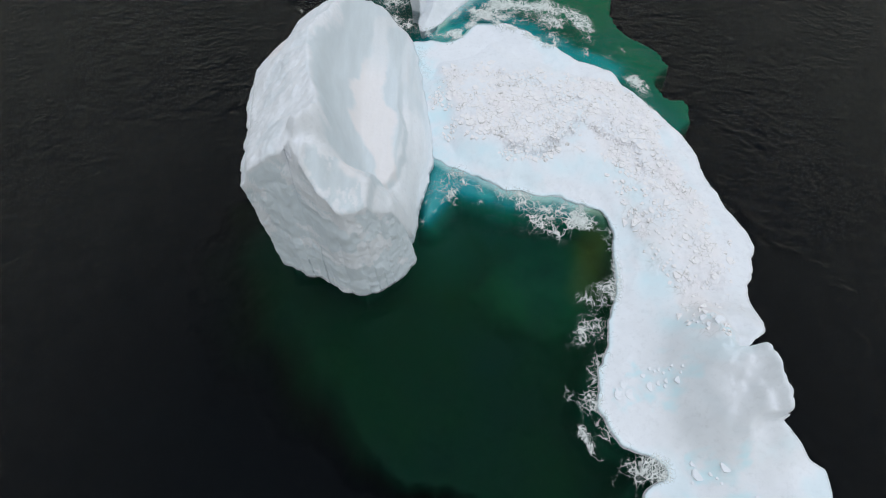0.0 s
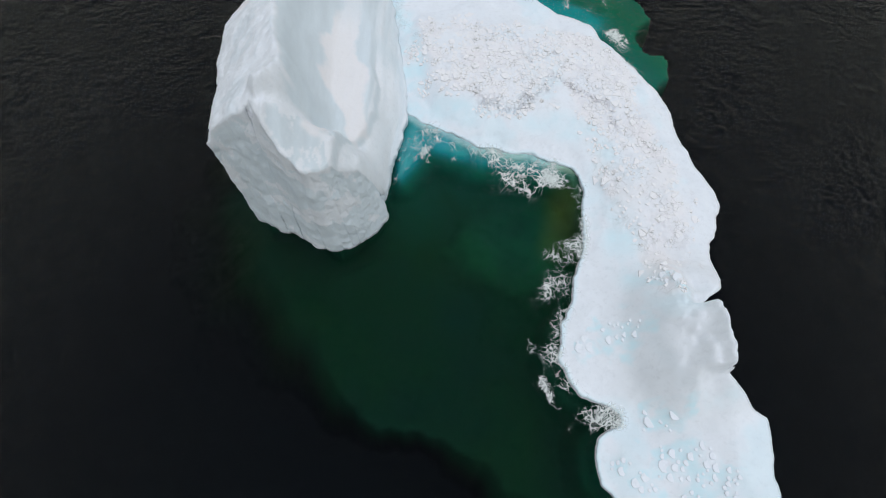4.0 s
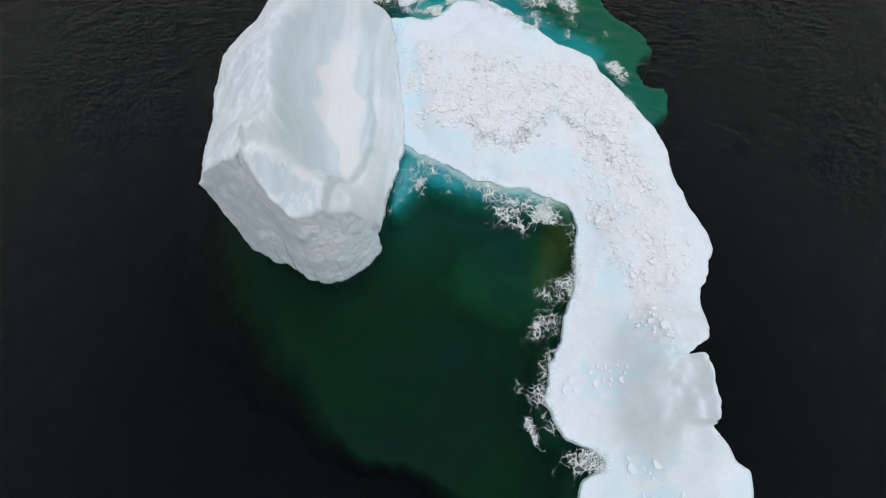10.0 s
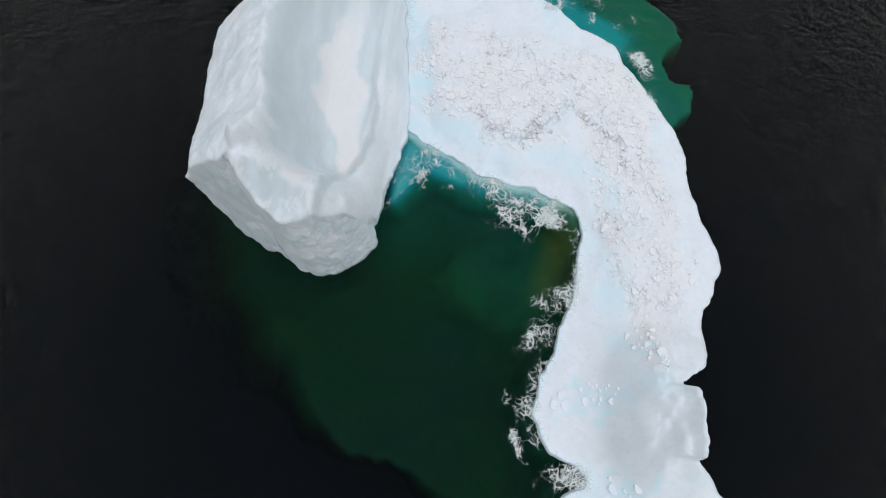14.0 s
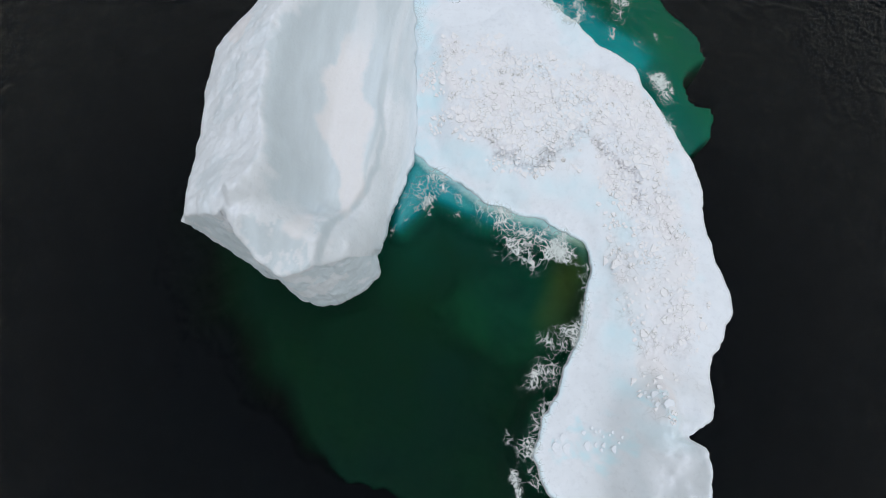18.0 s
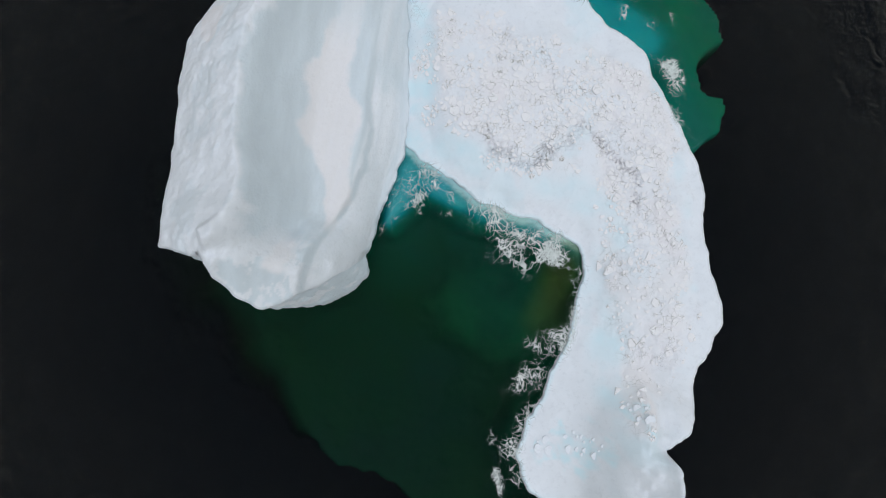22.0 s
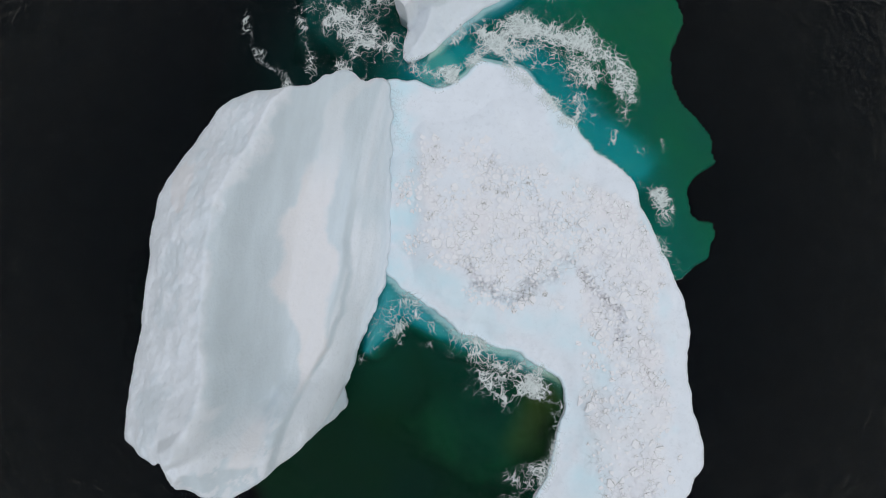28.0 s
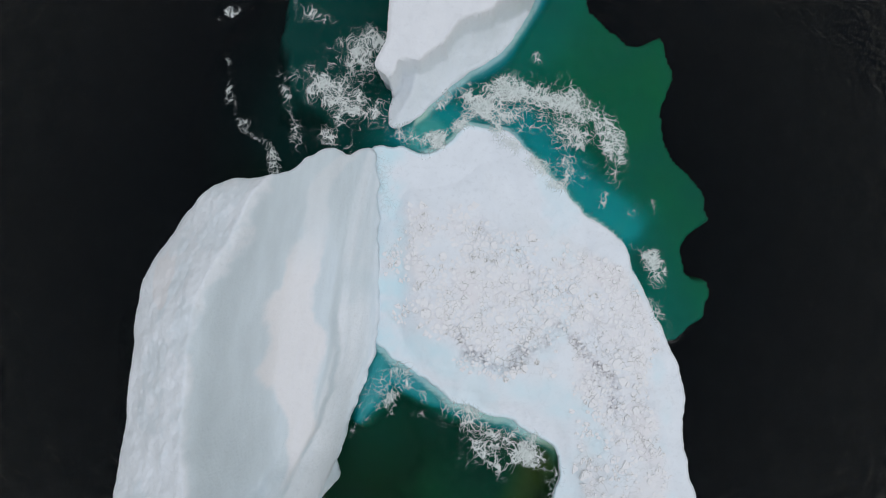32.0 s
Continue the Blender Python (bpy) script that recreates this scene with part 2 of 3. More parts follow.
def ice_material(name, snow, old, bare, blue, bump=0.12, rough=0.6, cracks=None):
    """Glacier ice under snow. The layers say where old pinkish snow, bare grey ice (with the painted shade of ledge and
    fin hollow) and wet blue ice lie.
    """
    m, n, l, b = material(name)
    c = mixed(n, l, noise_of(n, l, 0.25, 5, lo=0.3, hi=0.7), snow, tuple(v * 0.94 for v in snow))
    c = mixed(n, l, noise_of(n, l, 1.1, 7, lo=0.52, hi=0.75, rough=0.7), c, tuple(v * 0.86 for v in snow))
    c = mixed(n, l, layer(n, "bare"), c, mixed(n, l, noise_of(n, l, 0.6, 5, (1.0, 0.15, 0.4)), bare, tuple(v * 0.92 for v in bare)))
    c = mixed(n, l, layer(n, "old"), c, old)
    c = mixed(n, l, layer(n, "blue"), c, blue)
    if cracks:
        # fine joints between the broken pieces: grit and gap shade painted as dark lines
        co, wob, add, sc = n.new("ShaderNodeNewGeometry"), n.new("ShaderNodeTexNoise"), n.new("ShaderNodeVectorMath"), n.new("ShaderNodeVectorMath")
        wob.inputs["Scale"].default_value, wob.inputs["Detail"].default_value = 0.7, 4
        l.new(co.outputs["Position"], wob.inputs["Vector"])
        sc.operation = "SCALE"
        sc.inputs["Scale"].default_value = 1.6
        l.new(wob.outputs["Color"], sc.inputs[0])
        l.new(co.outputs["Position"], add.inputs[0])
        l.new(sc.outputs[0], add.inputs[1])
        lines = None
        for size, width in ((0.5, 0.035), (1.05, 0.05)):
            vo, rg = n.new("ShaderNodeTexVoronoi"), n.new("ShaderNodeMapRange")
            vo.feature = "DISTANCE_TO_EDGE"
            vo.inputs["Scale"].default_value = size
            l.new(add.outputs[0], vo.inputs["Vector"])
            l.new(vo.outputs["Distance"], rg.inputs["Value"])
            rg.inputs["From Min"].default_value, rg.inputs["From Max"].default_value = 0.0, width
            rg.inputs["To Min"].default_value, rg.inputs["To Max"].default_value = 1.0, 0.0
            patch, mul = noise_of(n, l, 0.22 if lines is None else 0.35, 3, lo=0.5, hi=0.6), n.new("ShaderNodeMath")
            mul.operation = "MULTIPLY"
            l.new(rg.outputs[0], mul.inputs[0])
            l.new(patch, mul.inputs[1])
            if lines is not None:
                top = n.new("ShaderNodeMath")
                top.operation = "MAXIMUM"
                l.new(lines, top.inputs[0])
                l.new(mul.outputs[0], top.inputs[1])
                mul = top
            lines = mul.outputs[0]
        mul = n.new("ShaderNodeMath")
        mul.operation = "MULTIPLY"
        l.new(lines, mul.inputs[0])
        if cracks == "layer":
            l.new(layer(n, "rubble"), mul.inputs[1])
        else:
            mul.inputs[1].default_value = 0.75
        c = mixed(n, l, mul.outputs[0], c, (0.15, 0.14, 0.10))
    l.new(c, b.inputs["Base Color"])
    b.inputs["Roughness"].default_value = rough
    b.inputs["Specular IOR Level"].default_value = 0.25
    bp = n.new("ShaderNodeBump")
    bp.inputs["Strength"].default_value, bp.inputs["Distance"].default_value = 0.7, bump
    l.new(noise_of(n, l, 1.6, 8, lo=0.0, hi=1.0, rough=0.65), bp.inputs["Height"])
    l.new(bp.outputs[0], b.inputs["Normal"])
    return m


SNOW, OLD, BARE_AND_SHADE, BLUE = (0.83, 0.852, 0.895), (0.845, 0.80, 0.806), (0.70, 0.765, 0.815), (0.67, 0.83, 0.89)
ICE = ice_material("glacier_ice", SNOW, OLD, BARE_AND_SHADE, BLUE, 0.22)
ICE_SHELF = ice_material("shelf_ice", SNOW, OLD, BARE_AND_SHADE, BLUE, 0.06, cracks="layer")


def depth_material():
    """Ice under water: the red and then the light that the water takes with depth are painted into its colour."""
    m, n, l, b = material("depth_tinted_ice")
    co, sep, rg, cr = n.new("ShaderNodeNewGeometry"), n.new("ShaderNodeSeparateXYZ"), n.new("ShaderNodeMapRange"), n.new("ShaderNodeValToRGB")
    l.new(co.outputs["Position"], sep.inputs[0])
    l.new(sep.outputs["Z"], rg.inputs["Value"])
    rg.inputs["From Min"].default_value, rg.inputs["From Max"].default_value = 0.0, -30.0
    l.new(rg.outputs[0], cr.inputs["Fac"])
    # water haze as colour stops: turquoise near the surface, painted near black at depth
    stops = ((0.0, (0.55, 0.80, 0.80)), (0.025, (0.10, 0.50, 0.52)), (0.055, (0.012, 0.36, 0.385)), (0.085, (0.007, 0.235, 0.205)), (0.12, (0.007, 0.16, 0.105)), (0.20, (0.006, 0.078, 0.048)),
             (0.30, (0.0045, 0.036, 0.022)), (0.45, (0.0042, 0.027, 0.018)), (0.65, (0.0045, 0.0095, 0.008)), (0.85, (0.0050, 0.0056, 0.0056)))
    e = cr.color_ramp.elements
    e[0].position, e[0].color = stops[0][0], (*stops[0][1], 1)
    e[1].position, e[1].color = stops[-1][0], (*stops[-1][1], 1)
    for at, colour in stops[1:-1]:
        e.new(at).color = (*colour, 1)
    tint = n.new("ShaderNodeMix")
    tint.data_type, tint.blend_type = "RGBA", "MULTIPLY"
    tint.inputs[0].default_value = 1.0
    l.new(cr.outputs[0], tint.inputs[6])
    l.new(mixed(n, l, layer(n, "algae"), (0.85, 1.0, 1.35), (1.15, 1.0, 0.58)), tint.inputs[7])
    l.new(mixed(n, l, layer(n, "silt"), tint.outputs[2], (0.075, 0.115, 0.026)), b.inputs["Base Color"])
    b.inputs["Roughness"].default_value = 1.0
    b.inputs["Specular IOR Level"].default_value = 0.0
    return m


def water_material():
    m, n, l, b = material("sea_water")
    n.remove(b)
    clear, gloss, mix, fr, bp = (n.new(k) for k in ("ShaderNodeBsdfTransparent", "ShaderNodeBsdfGlossy", "ShaderNodeMixShader", "ShaderNodeFresnel", "ShaderNodeBump"))
    clear.inputs[0].default_value = (1, 1, 1, 1)
    gloss.inputs["Color"].default_value = (0.285, 0.325, 0.365, 1)
    gloss.inputs["Roughness"].default_value = 0.04
    fr.inputs["IOR"].default_value = 1.19
    bp.inputs["Strength"].default_value, bp.inputs["Distance"].default_value = 1.0, 0.8
    add = n.new("ShaderNodeMath")
    l.new(noise_of(n, l, 1.0, 5, (0.75, 1.0, 1), 0, 1, 0.62), add.inputs[0])
    l.new(noise_of(n, l, 0.4, 3, (0.75, 1.0, 1), 0, 0.8), add.inputs[1])
    l.new(add.outputs[0], bp.inputs["Height"])
    l.new(bp.outputs[0], gloss.inputs["Normal"])
    l.new(bp.outputs[0], fr.inputs["Normal"])
    l.new(fr.outputs[0], mix.inputs[0])
    l.new(clear.outputs[0], mix.inputs[1])
    l.new(gloss.outputs[0], mix.inputs[2])
    l.new(mix.outputs[0], n["Material Output"].inputs["Surface"])
    return m


def foam_material():
    """Foam threads: white bubbles, thin enough in places to let the water show."""
    m, n, l, b = material("sea_foam")
    l.new(mixed(n, l, noise_of(n, l, 1.2, 5), (0.80, 0.82, 0.80), (0.66, 0.70, 0.67)), b.inputs["Base Color"])
    b.inputs["Roughness"].default_value = 0.9
    l.new(layer(n, "cover"), b.inputs["Alpha"])
    return m


# ---- the plan: shore lines ----
SHELF = outline([(57, -13), (56.2, -4), (56.2, 0.5), (56.9, 7.4), (55.8, 8.7), (53.6, 10.1), (51.6, 12.2), (49.2, 14.5), (48.0, 15.2), (48.1, 24.6), (48.8, 25.7), (51.8, 28.8), (53.4, 31.8), (54.0, 37.0), (57.0, 42.6),
                 (57.8, 50), (53.4, 61.0), (52.8, 69.5), (50.8, 75), (45.8, 83), (41.7, 90), (38, 95.6), (31.6, 98.9), (26.9, 103), (20.1, 108.2), (17.1, 110.8),
                 (13.4, 111.8), (8.3, 111.6), (4.9, 107.8), (1.2, 105.7), (-4, 106), (-9, 104), (-12, 90), (-10, 78), (-4, 72.0), (-1.2, 70.0), (1.0, 68.4), (5.2, 67.0), (9.4, 64.4), (12.9, 62.4), (18.0, 61.4),
                 (24.2, 60.3), (28.9, 58.2), (33.2, 55.2), (33.2, 49.3), (33.0, 42.0), (31.0, 35.6), (30, 30), (27.2, 23.7)] +
                [(26.2, 18.6), (29.8, 12.2), (35.4, 9.6), (35.4, 7.2), (31.8, 4.7), (31, -0.7), (33.4, -4.1), (38, -13), (48, -18)], rough=0.35, size=2.6, seed=3)
TOWER = outline([(-6.2, 48), (-5.0, 54), (-4, 61), (-2.3, 68), (-2.2, 73), (-3, 80), (-4, 86), (-5.2, 95), (-6.6, 102.5), (-7.8, 104.6), (-10.4, 102.2), (-12, 102.4), (-13.6, 101.6), (-15.5, 98.5),
                 (-18, 95.6), (-23.4, 94.4), (-27.2, 93.4), (-31.6, 90.0), (-35.4, 85.0), (-38.2, 77), (-36.3, 68.5), (-35.0, 62), (-33.4, 53.5), (-31.0, 47.2), (-30.3, 45.9), (-28.2, 46.0),
                 (-25, 45.9), (-22.3, 45.7), (-21.7, 46.4), (-21.0, 45.2), (-18.2, 42.5), (-15.3, 40.1), (-13, 41.0), (-11.2, 42.4), (-9, 44.6), (-7.3, 46.4)], rough=0.35, size=3.0, seed=8)
WEDGE = outline([(-5.6, 109.7), (-1.7, 111), (4.4, 118.4), (11.6, 125.2), (15, 130.2), (17, 136), (19, 146), (14, 156), (2, 160), (-7, 154), (-8.4, 140), (-7.8, 131), (-7.2, 121.6),
                 (-8.6, 117.2), (-6.2, 115.2)], rough=0.2, size=2.5, seed=12)


# ---- the iceberg ----
def tower_height(x, y, d):
    ys = (38, 42, 46, 50, 54, 62, 70, 78, 86, 94, 102, 106)
    xw = curve1(y, ys, (-30.3, -30.3, -30.6, -32.3, -33.7, -35.2, -36.7, -38, -35, -28, -14, -10))
    zw = curve1(y, ys, (25.5, 25.5, 25, 22.5, 20, 17, 15, 12.5, 11.5, 15, 12, 5))
    xr = curve1(y, ys, (-19.5, -19.5, -18.8, -18.3, -18.0, -20.6, -22.2, -23.2, -21.2, -19, -13.5, -9))
    zr = curve1(y, ys, (31, 32.5, 36, 37, 34.8, 32.3, 30.2, 27.4, 24.8, 22.5, 13.5, 4.5))
    xe = curve1(y, ys, (-5.6, -5.6, -5.6, -5.4, -4.8, -3.9, -2.2, -2.6, -3.8, -5, -6.5, -7.5))
    u = np.clip((x - xr) / (xe - xr), 0, 1)
    w = np.clip((xr - x) / (xr - xw), 0, 1)
    g_north = curve1(u, (0, 0.06, 0.15, 0.30, 0.45, 0.60, 0.70, 0.78, 0.87, 1), (0, 0.05, 0.26, 0.51, 0.585, 0.625, 0.655, 0.70, 0.79, 1))
    # the scoop flattens out towards the north end
    far = ramp(y, 84, 98)
    g_north = g_north * (1 - far) + far * u
    g_south = np.interp(u, (0, 0.15, 0.36, 0.59, 0.8, 0.9, 1), (0, 0.05, 0.15, 0.24, 0.40, 0.62, 1))
    k = ramp(y + 0.8 * fbm(x, y, 5, 3, 33), 45.5, 54.5)
    east = zr + (1.2 - zr) * (g_south * (1 - k) + g_north * k)
    west = zr + (zw - zr) * (0.6 * w + 0.25 * w * w + 0.15 * ramp(w, 0.8, 0.92))
    z = np.where(x > xr, east, west)
    band = ramp(xr + 1.1 + 1.3 * fbm(x, y, 6, 5, 5) - x, -0.35, 0.35)
    # ledge along the lower east side, runnels down the slab, broken ridge
    ledge = ramp(u - np.interp(y, (46, 50, 53, 58, 63, 70, 90), (0.62, 0.60, 0.60, 0.70, 0.75, 0.75, 0.66)) - 0.03 * fbm(y, x * 0, 7, 4, 31), -0.028, 0.028) * ramp(88 - y, 0, 12) * ramp(z, 1, 5)
    z = z - 2.0 * ledge
    rim2 = ramp(u - 0.94, -0.015, 0.02)
    z = z - 0.7 * rim2 * ramp(z, 1, 4)
    slab = (1 - band)
    z = z + slab * 0.35 * fbm(x * 1.2, y * 0.22, 3.5, 3, 51)
    z = z + band * (0.2 * fbm(x, y * 0.7, 3.0, 7, 61, 0.6) + 0.4 * np.abs(fbm(x, y, 9, 2, 65)) - 0.18 * np.abs(fbm(x, y * 0.6, 5, 5, 66)))
    lumps = cells(x + 0.8 * fbm(x, y, 3, 3, 68), y * 0.8 + 0.8 * fbm(x, y, 3, 3, 69), 2.6, 64)
    z = z + band * 0.2 * (lumps[2] - 0.5) * ramp(lumps[1] - lumps[0], 0.0, 0.7)
    z = z + 0.15 * band + band * 0.14 * fbm(x, y, 1.4, 3, 67)
    for at in (0.70, 0.80, 0.88):
        z = z - 0.32 * slab * ramp(u - at - 0.02 * fbm(y, 0 * x, 12, 3, int(100 * at)), -0.008, 0.012) * ramp(y, 56, 64) * ramp(z, 1, 4)
    # a broken knob on the ridge with a hollow before it, and a crevasse at the lip of the south face
    kx, ky = (x + 19.2) * 0.8 + (y - 48.8) * 0.6, (y - 48.8) * 0.8 - (x + 19.2) * 0.6
    z = z + np.clip(2.6 * (1 - np.maximum(np.abs(kx) / 2.0, np.abs(ky) / 1.6)), 0, 1.5) * (1 - 0.25 * kx)
    z = z - 1.3 * np.exp(-((kx + 0.2) / 1.7) ** 2 - ((ky + 2.2) / 0.8) ** 2)
    z = z - 2.2 * ramp(0.5 - near_line(x, y, [(-21.3, 46.0), (-20.6, 44.6), (-19.8, 43.4)]), 0, 0.4)
    z = z - 0.12 * (1 - ramp(d, 0, 0.5)) ** 2
    z = np.maximum(z, 0.1)
    wave = 0.05 * fbm(y, 0 * x, 8, 3, 77) + 0.03 * fbm(x, y * 0.5, 3, 5, 78, 0.6)
    pink = ramp(np.interp(y, (53, 57, 60, 67, 73, 80, 92), (0.05, 0.13, 0.12, 0.20, 0.19, 0.13, 0.10)) - np.abs(u - np.interp(y, (54, 60, 68, 80, 92), (0.58, 0.58, 0.49, 0.45, 0.42)) + wave), -0.02, 0.04) * ramp(y, 51, 54) * (1 - 0.7 * ramp(y, 80, 90))
    pink = np.maximum(pink, ramp(1.6 + 0.8 * fbm(x, y, 2, 4, 79) - np.hypot((x + 13.5) / 0.7, (y - 47) / 1.8), -0.6, 0.9) * 0.8)
    pink = np.maximum(pink, band * ramp(fbm(x, y * 0.6, 6, 4, 80), 0.5, 0.65) * ramp(d, 1, 4))
    patchy = ramp(fbm(x * 1.6, y * 0.8, 3.5, 6, 92, 0.6), -0.1, 0.15) * (1 - ramp(y, 47, 53)) + ramp(y, 47, 53)
    lower = ramp(u, 0.70, 0.73)
    bare = slab * (1 - pink) * patchy * (1 - 0.55 * lower * (0.7 + 0.8 * fbm(x * 3, y * 0.12, 4, 3, 93)))
    bare = bare + band * 0.45 * ramp(fbm(x, y * 0.7, 4, 6, 94, 0.6), 0.1, 0.5)
    # ledge relief painted in: grey shade along its drop, lighter strip below
    bare = np.clip(np.maximum(bare, 3.6 * ledge * (1 - ledge)) * (1 - 0.75 * ramp(ledge, 0.9, 1.0) * (1 - rim2)), 0, 1)
    return z, {"old": pink * 0.6, "bare": bare, "blue": np.zeros(x.shape)}


def tower_flare(x, y):
    """How far the foot of the tower's side stands in from its rim; less than nothing where the south face leans out."""
    south = ramp(50 - y, 0, 3)
    return 1.4 * (1 - south) * ramp(-x, 12, 20) - south * np.interp(x, (-32, -30, -25, -20, -15, -11.4, -7, -5), (0.2, 0.6, 3.2, 3.0, 1.0, 2.2, 2.2, 0.4))


DEEP = [(12, 73), (20, 70.5), (25, 74), (29, 79), (34, 75), (39, 71), (41, 66)]


def rubble_mask(x, y):
    """Where broken blocks cover the shelf."""
    wob = fbm(x, y, 8, 4, 100)
    a = ramp(1.0 - np.hypot((x - 17) / 19, (y - 83) / 15.5) + 0.28 * wob, 0, 0.35)
    b = ramp(8.0 - near_line(x, y, [(34, 84), (40, 74), (43, 62), (45, 50), (47, 42)]) + 2.5 * wob, 0, 3)
    c = ramp(2.6 - near_line(x, y, [(42, 41), (43, 33), (43.5, 30)]) + 1.5 * wob, 0, 2)
    return np.clip(np.maximum.reduce([a, b, c]), 0, 1)


CLUSTERS = [(43.6, 30.4, 1.8, 5), (36.4, 22.6, 2.6, 7), (31, 21, 1.6, 3), (34.4, 1.3, 1.6, 3), (44.5, 1.5, 3.6, 11), (49.3, -0.4, 1.6, 4), (46.5, -3.5, 4.0, 7), (38, -1.5, 2.2, 4), (41, 8, 2.5, 3)]


def shelf_flare(x, y):
    """The low sides of the shelf run on under the water; its outer side is a small cliff."""
    return 0.3 - 0.6 * (1 - ramp(x - np.interp(y, (-10, 20, 40, 60, 90, 110), (47, 44, 46, 42, 30, 12)), -6, 4))


def shelf_foot(x, y):
    return -0.35 - 2.6 * ramp(x - np.interp(y, (-10, 20, 40, 60, 90, 110), (47, 44, 46, 42, 30, 12)), -6, 4)


def shelf_height(x, y, d):
    east = ramp(x - np.interp(y, (-10, 20, 40, 60, 90, 110), (47, 44, 46, 42, 30, 12)), -6, 6)
    z = 0.5 + 2.6 * ramp(d, 0, 11) + 0.5 * fbm(x, y, 12, 3, 110)
    z = z - 1.9 * ramp(y, 84, 104)
    rise = np.interp(y, (-20, 10, 40, 60, 80, 96), (7.0, 7.0, 4.6, 3.6, 2.6, 1.2)) + 0.5 * fbm(x, y, 6, 3, 111)
    z = z * (1 - east) + np.maximum(z, rise) * east
    # channel at the foot of the tower
    gap = ramp(5.0 - near_line(x, y, [(-5.5, 104), (-3.5, 92), (-0.8, 80), (0, 72)]), 0, 4)
    z = z - 1.5 * gap
    # hollow and fin on the outer side
    away = near_line(x, y, [(47.8, 14.8), (47.8, 24.8)])
    main = curve1(away, (0, 1.5, 3.5, 6, 8, 10.5, 13, 15), (13.4, 12.0, 10.2, 8.2, 5.6, 2.0, 0.4, 0))
    spur = 4.4 * np.clip(1 - near_line(x, y, [(48, 24.4), (49.4, 26.4), (51.6, 32.5)]) / 9, 0, 1) ** 1.6 * ramp(36 - y, 0, 11)
    main = main * (1 - 0.45 * ramp(y, 24.6, 25.3) * ramp(x, 44, 48)) * (1 - 0.4 * ramp(14.9 - y, 0, 0.8) * ramp(x, 44, 48))
    fin = 0.8 * np.log(np.exp(main / 0.8) + np.exp(spur / 0.8)) - 0.8 * math.log(2)
    fin = np.maximum(fin, 0)
    fin = fin * ramp(y, 4, 16) * (1 + 0.035 * fbm(x, y, 3.0, 4, 115))
    z = z + fin
    crest = ramp(4.0 - near_line(x, y, [(48.2, 15.5), (48.2, 24.3)]) + 1.6 * fbm(x, y, 2.5, 3, 116), 0, 3.6) * ramp(24.9 - y, -0.2, 0.3) * ramp(y - 15.1, -0.2, 0.3)
    z = z + crest * (0.55 + 0.5 * fbm(x, y * 0.7, 2.2, 5, 117, 0.65))
    fin = np.clip(fin / 9, 0, 1)
    rub = rubble_mask(x, y)
    z = z + 0.10 * fbm(x, y, 1.8, 4, 130) * (0.4 + rub)
    wx, wy = x + 0.6 * fbm(x, y, 2.5, 3, 120), y + 0.6 * fbm(x, y, 2.5, 3, 121)
    f1, f2, who = cells(wx, wy, 2.0, 5)
    g1, g2, who2 = cells(wx, wy, 0.95, 9)
    much = np.clip(0.4 + 0.9 * fbm(x, y, 5, 3, 125), 0.05, 1)
    z = z + rub * (0.16 * (who - 0.5) + 0.06 * (who2 - 0.5) - much * (0.24 * (1 - ramp(f2 - f1, 0.04, 0.34)) + 0.06 * (1 - ramp(g2 - g1, 0.03, 0.3))))
    hole = near_line(x + 1.2 * fbm(x, y, 5, 3, 140), y + 1.2 * fbm(x, y, 5, 3, 141), DEEP)
    z = z - rub * 0.8 * ramp(1.7 - hole, 0, 1.6) * np.clip(1.4 - ramp(g2 - g1, 0.03, 0.3) - 0.5 * ramp(f2 - f1, 0.03, 0.4), 0, 1)
    wet = (1 - ramp(d, -1.5, 4.0 + 1.5 * fbm(x, y, 4, 3, 145))) * (1 - east)
    z = z * (1 - wet) + 0.05 * wet - 0.3 * (1 - ramp(d, 0, 0.8)) ** 2 * east
    z = np.maximum(z, 0.03)
    blue = ramp(fbm(x, y, 9, 4, 150), 0.1, 0.9) * 0.45 * (1 - 0.75 * rub)
    hook = ramp(5.0 - np.abs(near_line(x, y, [(3, 72), (14, 68), (27, 68), (36, 63), (39, 52), (39, 40), (40, 33)]) - 0), 0, 4)
    blue = np.maximum(blue, 0.62 * hook * (0.65 + 0.6 * fbm(x, y, 5, 4, 151)))
    for px, py, spread, _ in CLUSTERS:
        blue = np.maximum(blue, 0.85 * ramp(1.7 * spread - np.hypot(x - px, y - py) + 2.2 * fbm(x, y, 2.5, 4, 153), 0, spread) * (0.6 + 0.7 * fbm(x, y, 1.5, 3, 154)))
    blue = np.maximum(blue, 0.95 * gap * (0.6 + 0.5 * fbm(x, y, 3, 4, 152)))
    blue = np.maximum(blue, 0.7 * (1 - ramp(d, 0.0, 1.0)) * (1 - east))
    old = rub * np.clip(0.75 + 0.6 * fbm(x, y, 7, 4, 160), 0, 1) * 0.8
    # shade of the fin's hollow, painted as a grey crescent
    bowl = np.hypot((x - 49.3) / 0.95, y - 19.6) + 0.5 * fbm(x, y, 4, 3, 171)
    bare = 0.6 * ramp(10.6 - bowl, 0, 2.2) * ramp(bowl - 7.2, 0, 2.4) * (0.75 + 0.25 * fbm(x, y * 2, 3, 4, 170)) * ramp(y, 10.5, 13) * ramp(31 - y, 0, 4)
    # strength of the dark joint lines, painted shade included, strongest along DEEP
    grit_shade = rub * (0.35 + 0.65 * ramp(3.0 - hole, 0, 2.5))
